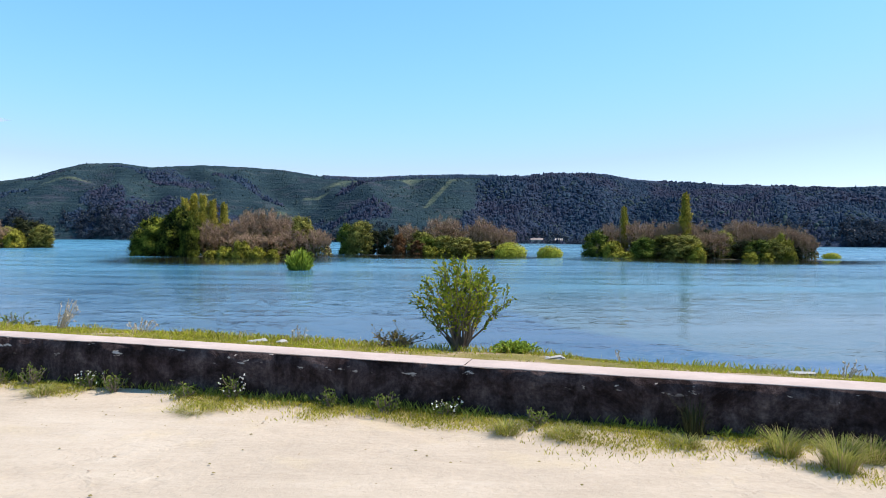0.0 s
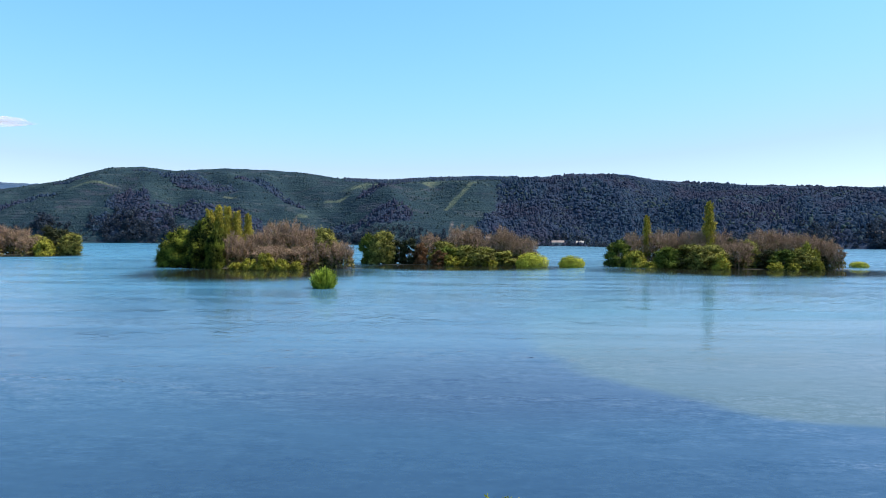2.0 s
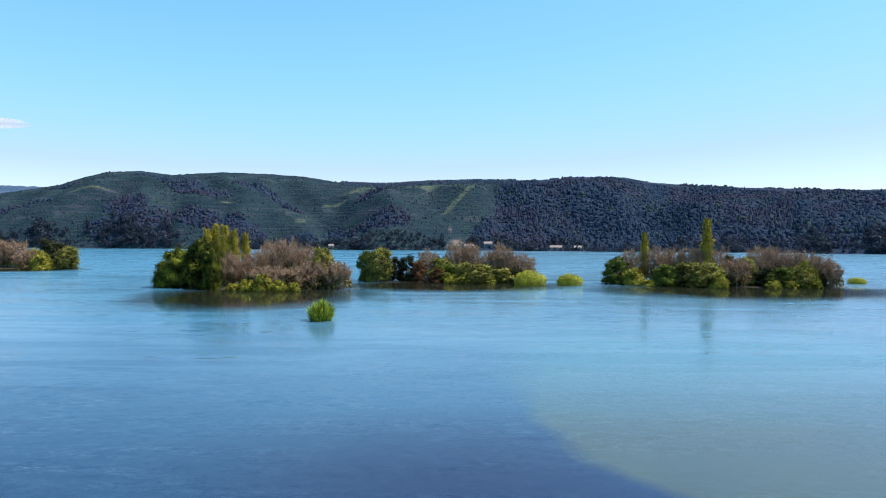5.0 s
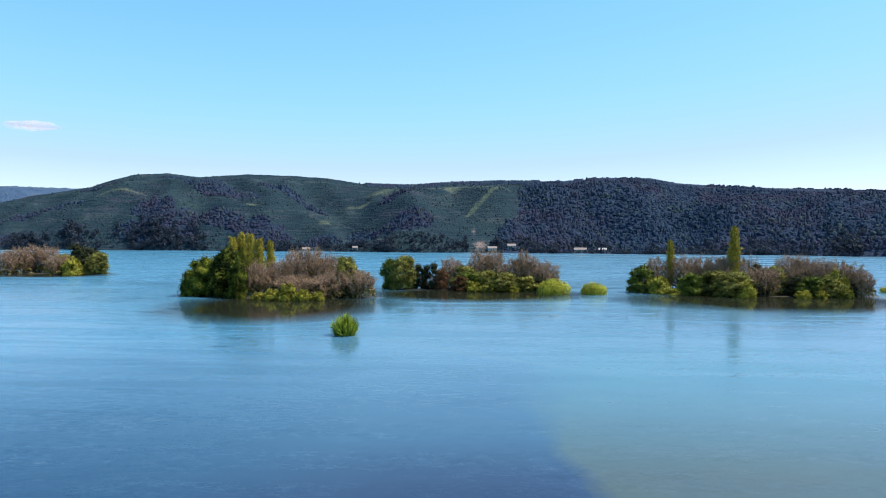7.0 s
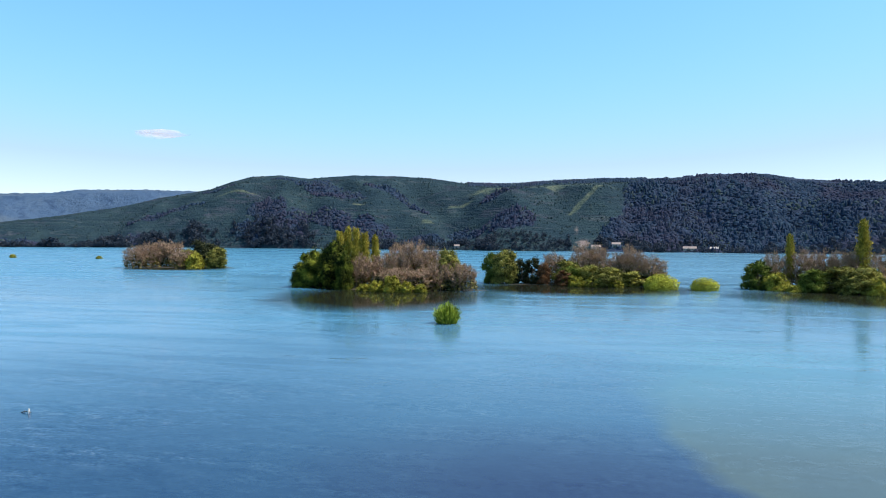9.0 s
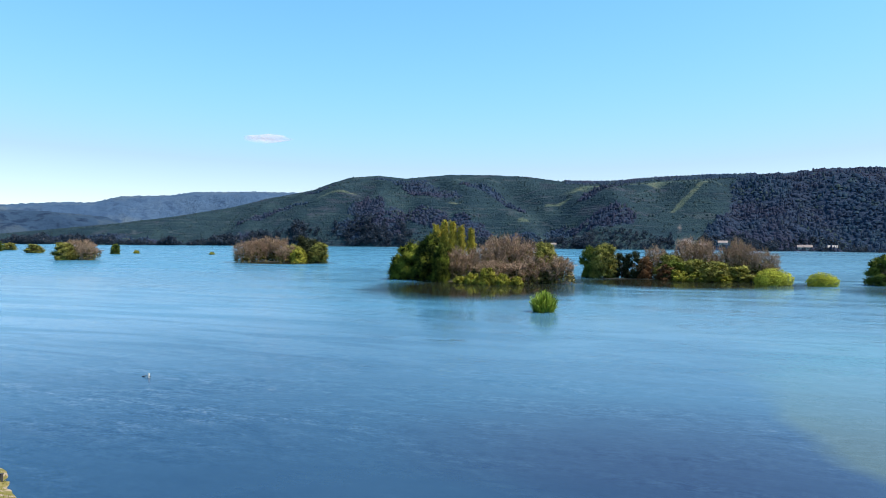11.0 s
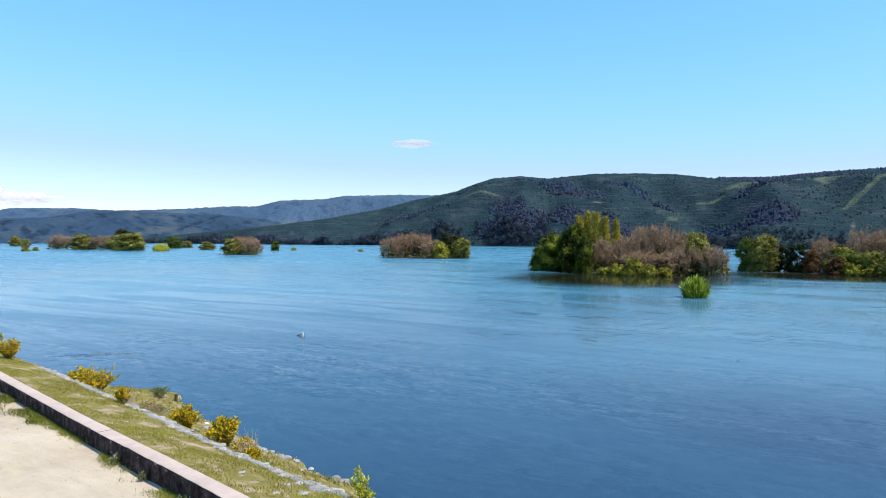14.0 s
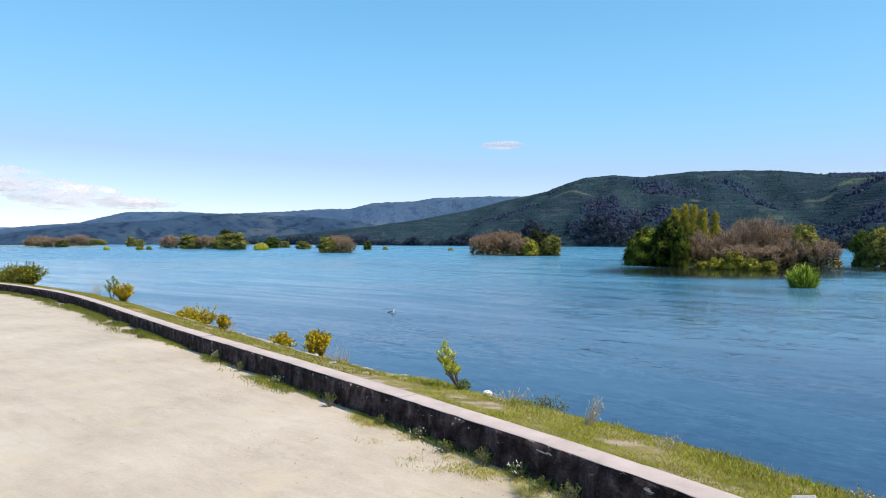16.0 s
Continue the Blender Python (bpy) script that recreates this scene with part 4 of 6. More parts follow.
def limb(rng, a, b, r0, r1, n=5, sag=0.06):
    a, b = Vector(a), Vector(b)
    out = []
    for i in range(n):
        t = i / (n - 1)
        w = (b - a).length * sag * math.sin(t * math.pi)
        out.append((a.lerp(b, t) + Vector((rng.uniform(-w, w), rng.uniform(-w, w), w)), r0 + (r1 - r0) * t))
    return out


def leafy_tree(name, rng, top, wide, leaf, colour, n_lobes, per, hang=0.0, low=0.2, trunk=0.3):
    """Broad tree: forked trunk, limbs into each leaf mass, crown of leaf sprays."""
    tree = new(name)
    masses = lobes(rng, n_lobes, top, wide, low)
    paths = [limb(rng, (0, 0, -0.4), (rng.uniform(-.3, .3), rng.uniform(-.3, .3), top * 0.55), trunk, trunk * 0.45, 6)]
    for x, y, z, r in masses:
        s = rng.uniform(0.15, 0.5)
        paths.append(limb(rng, (0, 0, top * 0.55 * s), (x, y, z), trunk * 0.4, trunk * 0.1))
    part("trunk", fast_mesh("trunk", *tubes(paths), M["bark"], True), tree, "grey-brown trunk and limbs")
    cs, ds = [], []
    for x, y, z, r in masses:
        d = unit(rng.normal(size=(per, 3)))
        q = r * rng.uniform(0.55, 1.18, per) * (1 + 0.45 * fractal(d[:, 0] * 2.2 + x, d[:, 1] * 2.2 + d[:, 2] * 3 + y, 2, 5))
        p = np.array([[x, y, z]]) + d * q[:, None] * np.array([[1, 1, 0.85]])
        if hang:
            p[:, 2] -= rng.random(per) ** 2 * hang * r * 2.2
        cs.append(p), ds.append(d)
    c, d = np.concatenate(cs), np.concatenate(ds)
    ok = c[:, 2] > 0.1
    c, d = c[ok], d[ok]
    flow = rng.normal(size=c.shape) * 0.6 + np.array([[0, 0, 0.5 - 4.0 * hang]])
    size = leaf * rng.uniform(0.7, 1.4, len(c))
    k = max(30, per // 14)                 # broad sprays deep inside close the heart of the crown
    heart = np.concatenate([np.array([[x, y, z]]) + unit(rng.normal(size=(k, 3))) * r * rng.uniform(0.15, 0.7, (k, 1)) for x, y, z, r in masses])
    heart = heart[heart[:, 2] > 0.05]
    wide_leaf = leaf * rng.uniform(2.4, 4.0, len(heart))
    crown = join(spray_arrays(c, flow, d, size, size * rng.uniform(0.45, 0.75, len(c)), rng),
                 spray_arrays(heart, rng.normal(size=heart.shape), rng.normal(size=heart.shape), wide_leaf, wide_leaf * 0.7, rng))
    part("crown", fast_mesh("crown", *crown, colour), tree)
    return tree


def poplar_tree(name, rng, top, wide):
    tree = new(name)
    paths = [limb(rng, (0, 0, -0.4), (0.2, 0.1, top * 0.97), 0.28, 0.03, 8, 0.01)]
    cs, ds = [], []
    for i in range(46):
        z = top * (0.10 + 0.82 * i / 45)
        a = i * 2.4
        f = (1 - z / top) ** 0.55 * min(1, 0.45 + 2.5 * z / top)
        q = wide * max(0.10, f) * rng.uniform(0.45, 1.15)
        e = (q * math.cos(a), q * math.sin(a), z + top * 0.10)
        paths.append(limb(rng, (0, 0, z), e, 0.06, 0.015, 4, 0.03))
        n = 150
        t = rng.uniform(0.2, 1.15, n)[:, None]
        p = np.array([[0, 0, z]]) * (1 - t) + np.array([e]) * t + rng.normal(size=(n, 3)) * 0.20 * wide * (0.3 + f)
        cs.append(p), ds.append(np.array([[math.cos(a) * 0.4, math.sin(a) * 0.4, 1.6]]) + rng.normal(size=(n, 3)) * 0.5)
    part("trunk", fast_mesh("trunk", *tubes(paths, 4), M["bark"], True), tree, "slim grey trunk with steep branches")
    c, d = np.concatenate(cs), np.concatenate(ds)
    out = c * np.array([[1, 1, 0]]) + rng.normal(size=c.shape) * 0.3
    part("crown", fast_mesh("crown", *spray_arrays(c, d, out, rng.uniform(0.4, 0.9, len(c)), rng.uniform(0.16, 0.32, len(c)), rng), M["poplar"]), tree, "thin yellowing upright crown")
    return tree


def bare_tree(name, rng, top, wide):
    """Many-stemmed leafless tree: stems fan up into a dome of fine twigs, browner and closer below."""
    tree = new(name)
    paths, c, d, ln = [], [], [], []
    for s in range(26):
        a = s * 2.4
        out = wide * math.sqrt((s + 0.3) / 26) * rng.uniform(0.85, 1.0)
        foot = Vector((math.cos(a) * out * 0.72, math.sin(a) * out * 0.72, -0.3))
        h = top * rng.uniform(0.80, 0.93) * math.sqrt(max(0.16, 1 - 0.80 * (out / wide) ** 2.6))
        tip = Vector((math.cos(a) * out * 0.95, math.sin(a) * out * 0.95, h))
        paths.append(limb(rng, foot, tip, 0.12, 0.02, 5, 0.03))
        for b in range(6):
            t = 0.2 + 0.78 * rng.random() ** 0.7
            p = foot.lerp(tip, t)
            g = rng.normal(size=3)
            q = p + Vector((g[0] * 0.5 + math.cos(a) * 0.25, g[1] * 0.5 + math.sin(a) * 0.25, rng.uniform(0.5, 1.0))) * wide * 0.20
            paths.append([(p, 0.035), (q, 0.012)])
            k = 44
            u = rng.random(k)[:, None]
            spot = np.array(p)[None] * (1 - u) + np.array(q)[None] * u + rng.normal(size=(k, 3)) * wide * 0.06
            c.append(spot)
            d.append(unit(spot * np.array([[1, 1, 0.2]])) * 0.28 + np.array([[0, 0, 0.9]]) + rng.normal(size=(k, 3)) * 0.20)
            ln.append(rng.uniform(0.5, 1.3, k))
    part("stem", fast_mesh("stem", *tubes(paths, 3), M["twig"], True), tree, "clustered bare reddish-brown stems")
    c, d, ln = np.concatenate(c), np.concatenate(d), np.concatenate(ln)
    c[:, 2] = np.maximum(c[:, 2], 0.05)
    part("twig_haze", fast_mesh("twig_haze", *spray_arrays(c, d, rng.normal(size=c.shape), ln, 0.075, rng), M["twig"]), tree, "fine leafless twigs")
    k = rng.random(len(c)) < 0.20
    e = c[k] + unit(d[k]) * ln[k][:, None] * rng.uniform(0.0, 1, k.sum())[:, None]
    a, q, z = rng.uniform(0, 2 * math.pi, 260), np.sqrt(rng.random(260)), rng.random(260)
    core = np.stack([np.cos(a) * q * wide * 0.86, np.sin(a) * q * wide * 0.86, z * top * 0.66 * (1 - 0.55 * q ** 2.4)], 1)
    both = join(spray_arrays(e, d[k], rng.normal(size=e.shape), 0.30, 0.20, rng),
                spray_arrays(core, rng.normal(size=core.shape) + np.array([[0, 0, 1.0]]), rng.normal(size=core.shape), 1.3, 0.7, rng))
    part("leaf_scatter", fast_mesh("leaf_scatter", *both, M["brush"]), tree, "sparse brown leaves and dead growth")
    return tree


def spray_bush(name, rng, top, wide, colour, n, long, width, stems=24):
    """Dense dome of thin shoots that rise from the water and arch outwards."""
    bush = new(name)
    a = rng.uniform(0, 2 * math.pi, n)
    q = np.sqrt(rng.random(n)) * 0.9
    s = np.stack([np.cos(a) * q * wide, np.sin(a) * q * wide, 0 * q], 1)
    dome = np.sqrt(np.maximum(0.02, 1 - q * q))
    s[:, 2] = top * dome * rng.random(n) ** 0.75 - long * 0.4
    s[:, 2] = np.maximum(s[:, 2], 0.02)
    s[:, :2] *= (1 + 0.18 * fractal(s[:, 0] * 0.8 + 7, s[:, 1] * 0.8 + s[:, 2] * 0.5, 2, 3))[:, None]
    d = np.stack([np.cos(a) * q, np.sin(a) * q, 0.75 + 0 * q], 1) + rng.normal(size=(n, 3)) * 0.38
    paths = []
    for i in range(stems):
        t = i * 2.4
        e = wide * 0.75 * math.sqrt((i + 0.5) / stems)
        paths.append(limb(rng, (math.cos(t) * e * 0.4, math.sin(t) * e * 0.4, -0.4), (math.cos(t) * e, math.sin(t) * e, top * 0.75 * math.sqrt(1 - (e / wide) ** 2)), 0.05, 0.012, 4))
    part("stem", fast_mesh("stem", *tubes(paths, 4), M["bark"], True), bush)
    part("foliage", fast_mesh("foliage", *spray_arrays(s, d, s + np.array([[0, 0, 0.3]]), long * rng.uniform(0.6, 1.3, n), width * 2.2, rng), colour), bush)
    return bush


def reed_clump(name, rng, top, wide, n=900):
    """Fountain of long blades out of the water, bent over at the tips."""
    clump = new(name)
    a, q = rng.uniform(0, 2 * math.pi, n), np.sqrt(rng.random(n))
    c = np.stack([np.cos(a) * q * wide * 0.62, np.sin(a) * q * wide * 0.62, 0 * q - 0.3], 1)
    out = np.stack([np.cos(a) * q, np.sin(a) * q, 0 * a], 1) * wide * 0.42 + rng.normal(size=(n, 3)) * np.array([[0.35, 0.35, 0]])
    h = top * rng.uniform(0.35, 1.15, n) * (1 - 0.5 * q * q)
    t = rng.uniform(0, math.pi, n)
    s = np.stack([np.cos(t), np.sin(t), 0 * t], 1) * 0.07
    up = np.array([[0, 0, 1.0]]) * h[:, None]
    v = np.stack([c - s, c + s, c + up * 0.55 + out * 0.35 + s, c + up * 0.55 + out * 0.35 - s,
                  c + up * 0.9 + out * 0.8 + s * 0.7, c + up * 0.9 + out * 0.8 - s * 0.7, c + up * 0.86 + out * 1.25], 1).reshape(-1, 3)
    i = np.arange(n)[:, None] * 7
    f = np.concatenate([i + np.array([p]) for p in ((0, 1, 2), (0, 2, 3), (3, 2, 4), (3, 4, 5), (5, 4, 6))])
    part("blade_tuft", fast_mesh("blades", v, f, M["reed"]), clump)
    return clump


FORMS = {}      # kind -> list of (thing, height, half-width), built once


def make_forms():
    rng = np.random.default_rng(12)
    leafy = dict(willow=("willow_tree", 13.0, 6.4, 0.42, "willow", 32, 1400, 0.22, 0.02, 0.34),
                 alder=("alder_tree", 10.5, 4.4, 0.36, "alder", 25, 600, 0.05, 0.03, 0.24),
                 alder_dark=("alder_tree", 10.0, 4.4, 0.36, "alder_dark", 25, 600, 0.1, 0.02, 0.24),
                 dark=("evergreen_tree", 10.5, 4.0, 0.40, "dark_leaf", 18, 430, 0.0, 0.02, 0.24),
                 rust=("rusty_tree", 7.5, 3.3, 0.38, "rust", 16, 420, 0.0, 0.03, 0.2),
                 shrub=("shrub", 4.5, 3.6, 0.32, "shrub", 18, 500, 0.15, 0.0, 0.12))
    for kind, (name, h, w, leaf, colour, n, per, hang, low, trunk) in leafy.items():
        FORMS[kind] = [(leafy_tree(name, rng, h, w, leaf, M[colour], n, per, hang, low, trunk), h, w) for _ in range(2)]
    FORMS["poplar"] = [(poplar_tree("poplar_tree", rng, 21.0, 2.3), 22.5, 2.3) for _ in range(2)]
    FORMS["bare"] = [(bare_tree("bare_tree", rng, 11.5, 5.0), 12.0, 5.0) for _ in range(3)]
    FORMS["osier"] = [(spray_bush("osier_bush", rng, 5.4, 5.2, M["osier"], 4200, 0.7, 0.11), 5.6, 5.2)]
    FORMS["reed"] = [(reed_clump("reed_clump", rng, 5.0, 2.6), 5.0, 2.6)]


make_forms()
WORDS = dict(
    willow=("bright green drooping willow standing in the flood", "willow tree"),
    alder=("yellow-green leafy tree on a flooded islet", "tree"),
    alder_dark=("dense dark green leafy tree at the water", "tree"),
    dark=("blackish evergreen tree on a flooded islet, low ones added as dark shade", "tree"),
    rust=("small tree with rust-brown leaves in the thicket", "tree"),
    shrub=("low yellow-green shrub at the water's edge", "shrub"),
    poplar=("slim yellowing poplar rising over the thicket", "poplar tree"),
    bare=("leafless reddish-brown thicket tree in the flood", "tree"),
    osier=("round bright yellow-green osier bush in the water", "bush"),
    reed=("bright green clump of tall reeds in open water", "reeds"),
)
used = set()
place_rng = np.random.default_rng(77)


def plant(group, rows):
    """Stand trees of the given kind, plan place, height and width in the water."""
    for kind, x, y, h, w in rows:
        forms = FORMS[kind]
        ob, fh, fw = forms[int(place_rng.integers(len(forms)))]
        k = w / 2 / fw * {"bare": 1.30, "poplar": 1.0}.get(kind, 1.12)
        h = h * {"bare": 1.24, "poplar": 1.0, "osier": 1.0, "reed": 1.0}.get(kind, 1.06)
        m = pose(x, y, WATER, 0, 0, place_rng.uniform(0, 360)) @ Matrix.Diagonal((k, k, h / fh, 1))
        if ob.name not in used:
            used.add(ob.name)
            ob.matrix_basis = m
        else:
            s = ob.scale.copy()
            c = copy_thing(ob, m @ Matrix.Diagonal((1 / s[0], 1 / s[1], 1 / s[2], 1)))
            ob_now = c
            tagged(ob_now, *WORDS[kind], group=group)
            continue
        tagged(ob, *WORDS[kind], group=group)


plant("trees of the willow islet", (
    ("willow", -97.5, 229.2, 12.4, 13.3),
    ("willow", -88.8, 227.7, 15.2, 12.0),
    ("willow", -82.4, 219.8, 11.8, 5.6),
    ("poplar", -91.9, 241.1, 20.8, 5.5),
    ("poplar", -89.5, 243.6, 22.4, 5.8),
    ("poplar", -85.4, 241.5, 22.0, 5.7),
    ("poplar", -82.1, 241.7, 20.2, 5.1),
    ("poplar", -79.0, 244.4, 19.3, 4.6),
    ("bare", -77.1, 232.8, 8.7, 9.9),
    ("bare", -71.8, 235.4, 11.0, 10.0),
    ("bare", -67.1, 238.1, 14.7, 10.5),
    ("bare", -61.5, 238.4, 14.5, 10.5),
    ("bare", -55.3, 236.6, 13.0, 9.6),
    ("bare", -79.9, 230.4, 10.4, 7.8),
    ("alder", -47.6, 229.6, 12.8, 9.6),
    ("bare", -41.6, 224.6, 8.5, 8.7),
    ("bare", -49.6, 226.1, 8.8, 9.5),
    ("shrub", -74.0, 216.5, 2.0, 4.8),
    ("shrub", -69.0, 214.9, 3.3, 5.5),
    ("shrub", -63.3, 213.4, 4.7, 6.1),
))
plant("trees of the willow islet", (
    ("shrub", -58.4, 213.8, 3.3, 4.7),
    ("shrub", -53.8, 214.1, 2.5, 4.0),
    ("bare", -64.2, 223.1, 7.0, 11.3),
    ("bare", -55.8, 223.7, 6.6, 11.3),
    # three low dark trees added to stand for shaded gaps in the thicket
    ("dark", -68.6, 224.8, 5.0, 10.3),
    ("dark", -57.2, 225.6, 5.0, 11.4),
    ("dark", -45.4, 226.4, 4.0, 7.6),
    # dark tree added to stand for the willow's shaded left side
    ("alder_dark", -101.5, 231.2, 8.7, 7.9),
))
plant("trees of the middle islet", (
    ("alder_dark", -37.0, 262.9, 11.3, 7.5),
    ("alder", -31.6, 260.5, 12.3, 10.0),
    ("dark", -25.6, 263.7, 9.1, 6.2),
    ("dark", -21.1, 261.2, 9.9, 7.4),
    ("rust", -16.8, 258.9, 8.0, 5.6),
    ("bare", -13.3, 267.3, 11.0, 8.0),
    ("alder", -7.6, 262.2, 8.8, 11.4),
    ("bare", -2.2, 270.9, 13.3, 9.9),
    ("bare", 3.2, 271.3, 13.3, 9.0),
    ("alder", 6.3, 252.7, 6.7, 10.5),
    ("bare", 11.6, 269.1, 10.7, 8.0),
    ("bare", 14.8, 266.5, 13.3, 8.0),
    ("bare", 18.6, 264.0, 11.0, 6.6),
    ("bare", 23.4, 261.6, 9.8, 8.7),
    ("alder_dark", -6.4, 256.9, 6.6, 8.6),
    ("alder", 0.5, 257.4, 7.2, 8.6),
    ("osier", 24.2, 244.3, 5.9, 11.7),
    ("shrub", -4.6, 252.0, 3.4, 5.9),
    ("shrub", 1.1, 249.9, 3.1, 5.8),
    ("shrub", 9.4, 250.4, 2.3, 5.0),
))
plant("trees of the middle islet", (
    ("alder", 14.4, 255.8, 5.3, 9.3),
    ("rust", -9.5, 254.2, 5.3, 6.4),
    # low dark trees added here in place of the thicket's shaded gaps
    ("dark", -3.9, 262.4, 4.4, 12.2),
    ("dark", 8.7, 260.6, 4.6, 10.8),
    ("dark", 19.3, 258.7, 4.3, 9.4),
))
plant("trees of the poplar islet", (
    ("alder_dark", 56.9, 251.3, 9.3, 9.5),
    ("shrub", 61.7, 246.9, 5.3, 8.5),
    ("shrub", 66.5, 242.7, 2.0, 6.0),
    ("poplar", 68.6, 257.0, 19.6, 4.4),
    ("poplar", 89.7, 251.2, 24.8, 5.5),
    ("bare", 63.5, 256.7, 11.6, 7.6),
    ("bare", 73.3, 254.8, 12.3, 8.7),
    ("bare", 78.7, 255.2, 11.9, 8.3),
    ("bare", 84.2, 253.2, 12.0, 8.7),
    ("bare", 88.3, 253.4, 13.0, 7.4),
    ("bare", 94.4, 251.5, 11.7, 8.2),
    ("alder", 79.8, 243.6, 8.0, 11.9),
    ("alder", 83.8, 237.3, 7.6, 10.4),
    ("shrub", 87.2, 233.4, 4.6, 5.7),
    ("alder", 87.3, 239.7, 8.2, 9.7),
    ("bare", 96.4, 242.5, 9.3, 9.8),
    ("alder_dark", 72.4, 243.1, 7.0, 9.9),
    ("dark", 97.2, 247.0, 10.3, 7.2),
    ("alder", 101.7, 245.1, 9.6, 7.6),
    ("bare", 107.3, 247.7, 12.7, 9.2),
))
plant("trees of the poplar islet", (
    ("bare", 113.3, 248.1, 12.3, 9.2),
    ("bare", 118.2, 246.2, 11.4, 9.1),
    ("bare", 122.9, 244.3, 10.9, 8.7),
    ("bare", 126.4, 242.4, 10.0, 7.8),
    ("bare", 128.0, 238.2, 8.1, 6.5),
))
plant("trees of the poplar islet", (
    ("shrub", 118.8, 237.6, 8.5, 6.5),
    ("alder_dark", 110.1, 237.0, 6.6, 9.6),
    ("alder", 116.8, 237.5, 7.0, 8.8),
    ("shrub", 105.7, 232.6, 2.5, 4.9),
    ("shrub", 111.9, 233.1, 2.1, 4.1),
    ("shrub", 120.4, 233.6, 2.6, 3.8),
    ("dark", 106.3, 243.2, 6.9, 8.7),
    ("alder_dark", 72.1, 245.3, 6.2, 8.0),
    # four low dark trees added as shade at the foot of the thicket
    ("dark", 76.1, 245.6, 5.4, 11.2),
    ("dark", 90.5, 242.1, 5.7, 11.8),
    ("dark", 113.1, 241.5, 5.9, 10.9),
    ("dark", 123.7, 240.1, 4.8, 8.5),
))
plant("trees of the far islet", (
    ("bare", -253.3, 341.4, 11.0, 11.6),
    ("bare", -250.7, 348.9, 12.8, 12.5),
    ("bare", -247.6, 356.7, 13.4, 13.4),
    ("bare", -239.4, 358.5, 13.0, 13.4),
    ("alder", -223.4, 347.9, 10.3, 11.6),
    ("dark", -228.8, 368.3, 14.6, 15.0),
    ("shrub", -212.9, 337.0, 7.5, 10.6),
    ("alder", -204.1, 345.4, 11.1, 11.4),
    ("dark", -215.4, 356.6, 13.1, 11.8),
    ("bare", -223.6, 341.2, 9.2, 10.8),
))
plant("trees of the distant flooded woods", (
    ("bare", -1064.2, 375.1, 14.3, 26.9),
    ("bare", -964.3, 357.4, 12.4, 32.1),
    ("alder", -950.2, 366.1, 9.5, 14.6),
    ("bare", -1101.0, 444.7, 16.3, 34.3),
    ("alder", -1306.8, 562.8, 11.4, 33.3),
    ("osier", -650.5, 289.1, 4.2, 5.2),
    ("alder", -1022.5, 491.4, 13.6, 15.2),
    ("alder", -857.5, 423.5, 10.1, 10.1),
    ("shrub", -622.7, 307.5, 2.6, 7.3),
    ("shrub", -651.0, 330.3, 2.8, 5.5),
    ("bare", -714.8, 387.3, 13.7, 19.9),
    ("alder", -652.6, 375.4, 14.5, 23.2),
    ("bare", -637.4, 385.3, 12.8, 19.7),
    ("dark", -703.7, 452.7, 21.1, 22.4),
    ("alder", -578.6, 377.7, 15.8, 27.2),
    ("alder", -623.8, 394.1, 13.9, 18.5),
    ("osier", -525.1, 371.8, 7.7, 13.3),
    ("alder_dark", -657.0, 482.1, 12.4, 17.0),
    ("alder", -692.5, 525.7, 7.7, 14.0),
))
plant("trees of the distant flooded woods", (
    ("alder", -554.0, 443.9, 7.8, 14.6),
    ("alder", -382.3, 327.6, 10.9, 13.6),
    ("bare", -395.1, 348.9, 11.9, 18.3),
    ("bare", -368.9, 334.0, 10.6, 12.8),
    ("alder_dark", -459.3, 443.1, 8.3, 8.3),
    ("shrub", -459.0, 466.2, 2.5, 5.1),
    ("shrub", -375.4, 462.7, 1.9, 4.8),
))
plant("lone bushes in the river", (
    ("reed", -29.8, 141.0, 5.0, 5.5),
))
plant("lone bushes in the river", (
    ("osier", 38.2, 243.0, 4.8, 9.2),
))
plant("lone bushes in the river", (
    ("osier", 147.5, 257.4, 2.5, 6.3),
))

for forms in FORMS.values():        # forms that no island took
    for ob, _, _ in forms:
        if ob.name not in used:
            for o in (*ob.children_recursive, ob):
                bpy.data.objects.remove(o)


def islet(name, x, y, rx, ry, turn, label, high=1.0, ground="mud"):
    a = np.linspace(0, 2 * math.pi, 49)
    u = np.array((1.0, 0.93, 0.7, 0.35, 0.02))
    z = np.array((-0.7, -0.05, 0.03 * high, 0.08 * high * 2, 0.10 * high * 2))
    e = 1 + 0.16 * fractal(np.cos(a) * 1.7 + x, np.sin(a) * 1.7 + y, 3, 3)
    c, s = math.cos(radians(turn)), math.sin(radians(turn))
    px, py = u[:, None] * rx * np.cos(a) * e, u[:, None] * ry * np.sin(a) * e
    pts = np.stack([x + px * c - py * s, y + px * s + py * c, WATER + z[:, None] + 0 * px], -1)
    tagged(new(name, grid_mesh(name, pts, M[ground])), label, "islet", kind="structure")


islet("islet_1", -68, 226, 33, 9, 0, "flooded muddy islet under the trees")
islet("islet_2", -4, 260, 37, 8, 0, "flooded muddy islet under the trees")
islet("islet_3", 92, 246, 42, 9, -8, "flooded muddy islet under the trees")
islet("islet_4", -226, 351, 34, 12, 0, "flooded muddy islet under the trees")
islet("islet_5", -382, 336, 20, 8, 35, "small far flooded islet")
islet("islet_6", -650, 395, 75, 20, 30, "far flooded islet")
islet("islet_7", -1040, 372, 150, 34, 30, "low far spit of brown grass", 5.0, "earth")


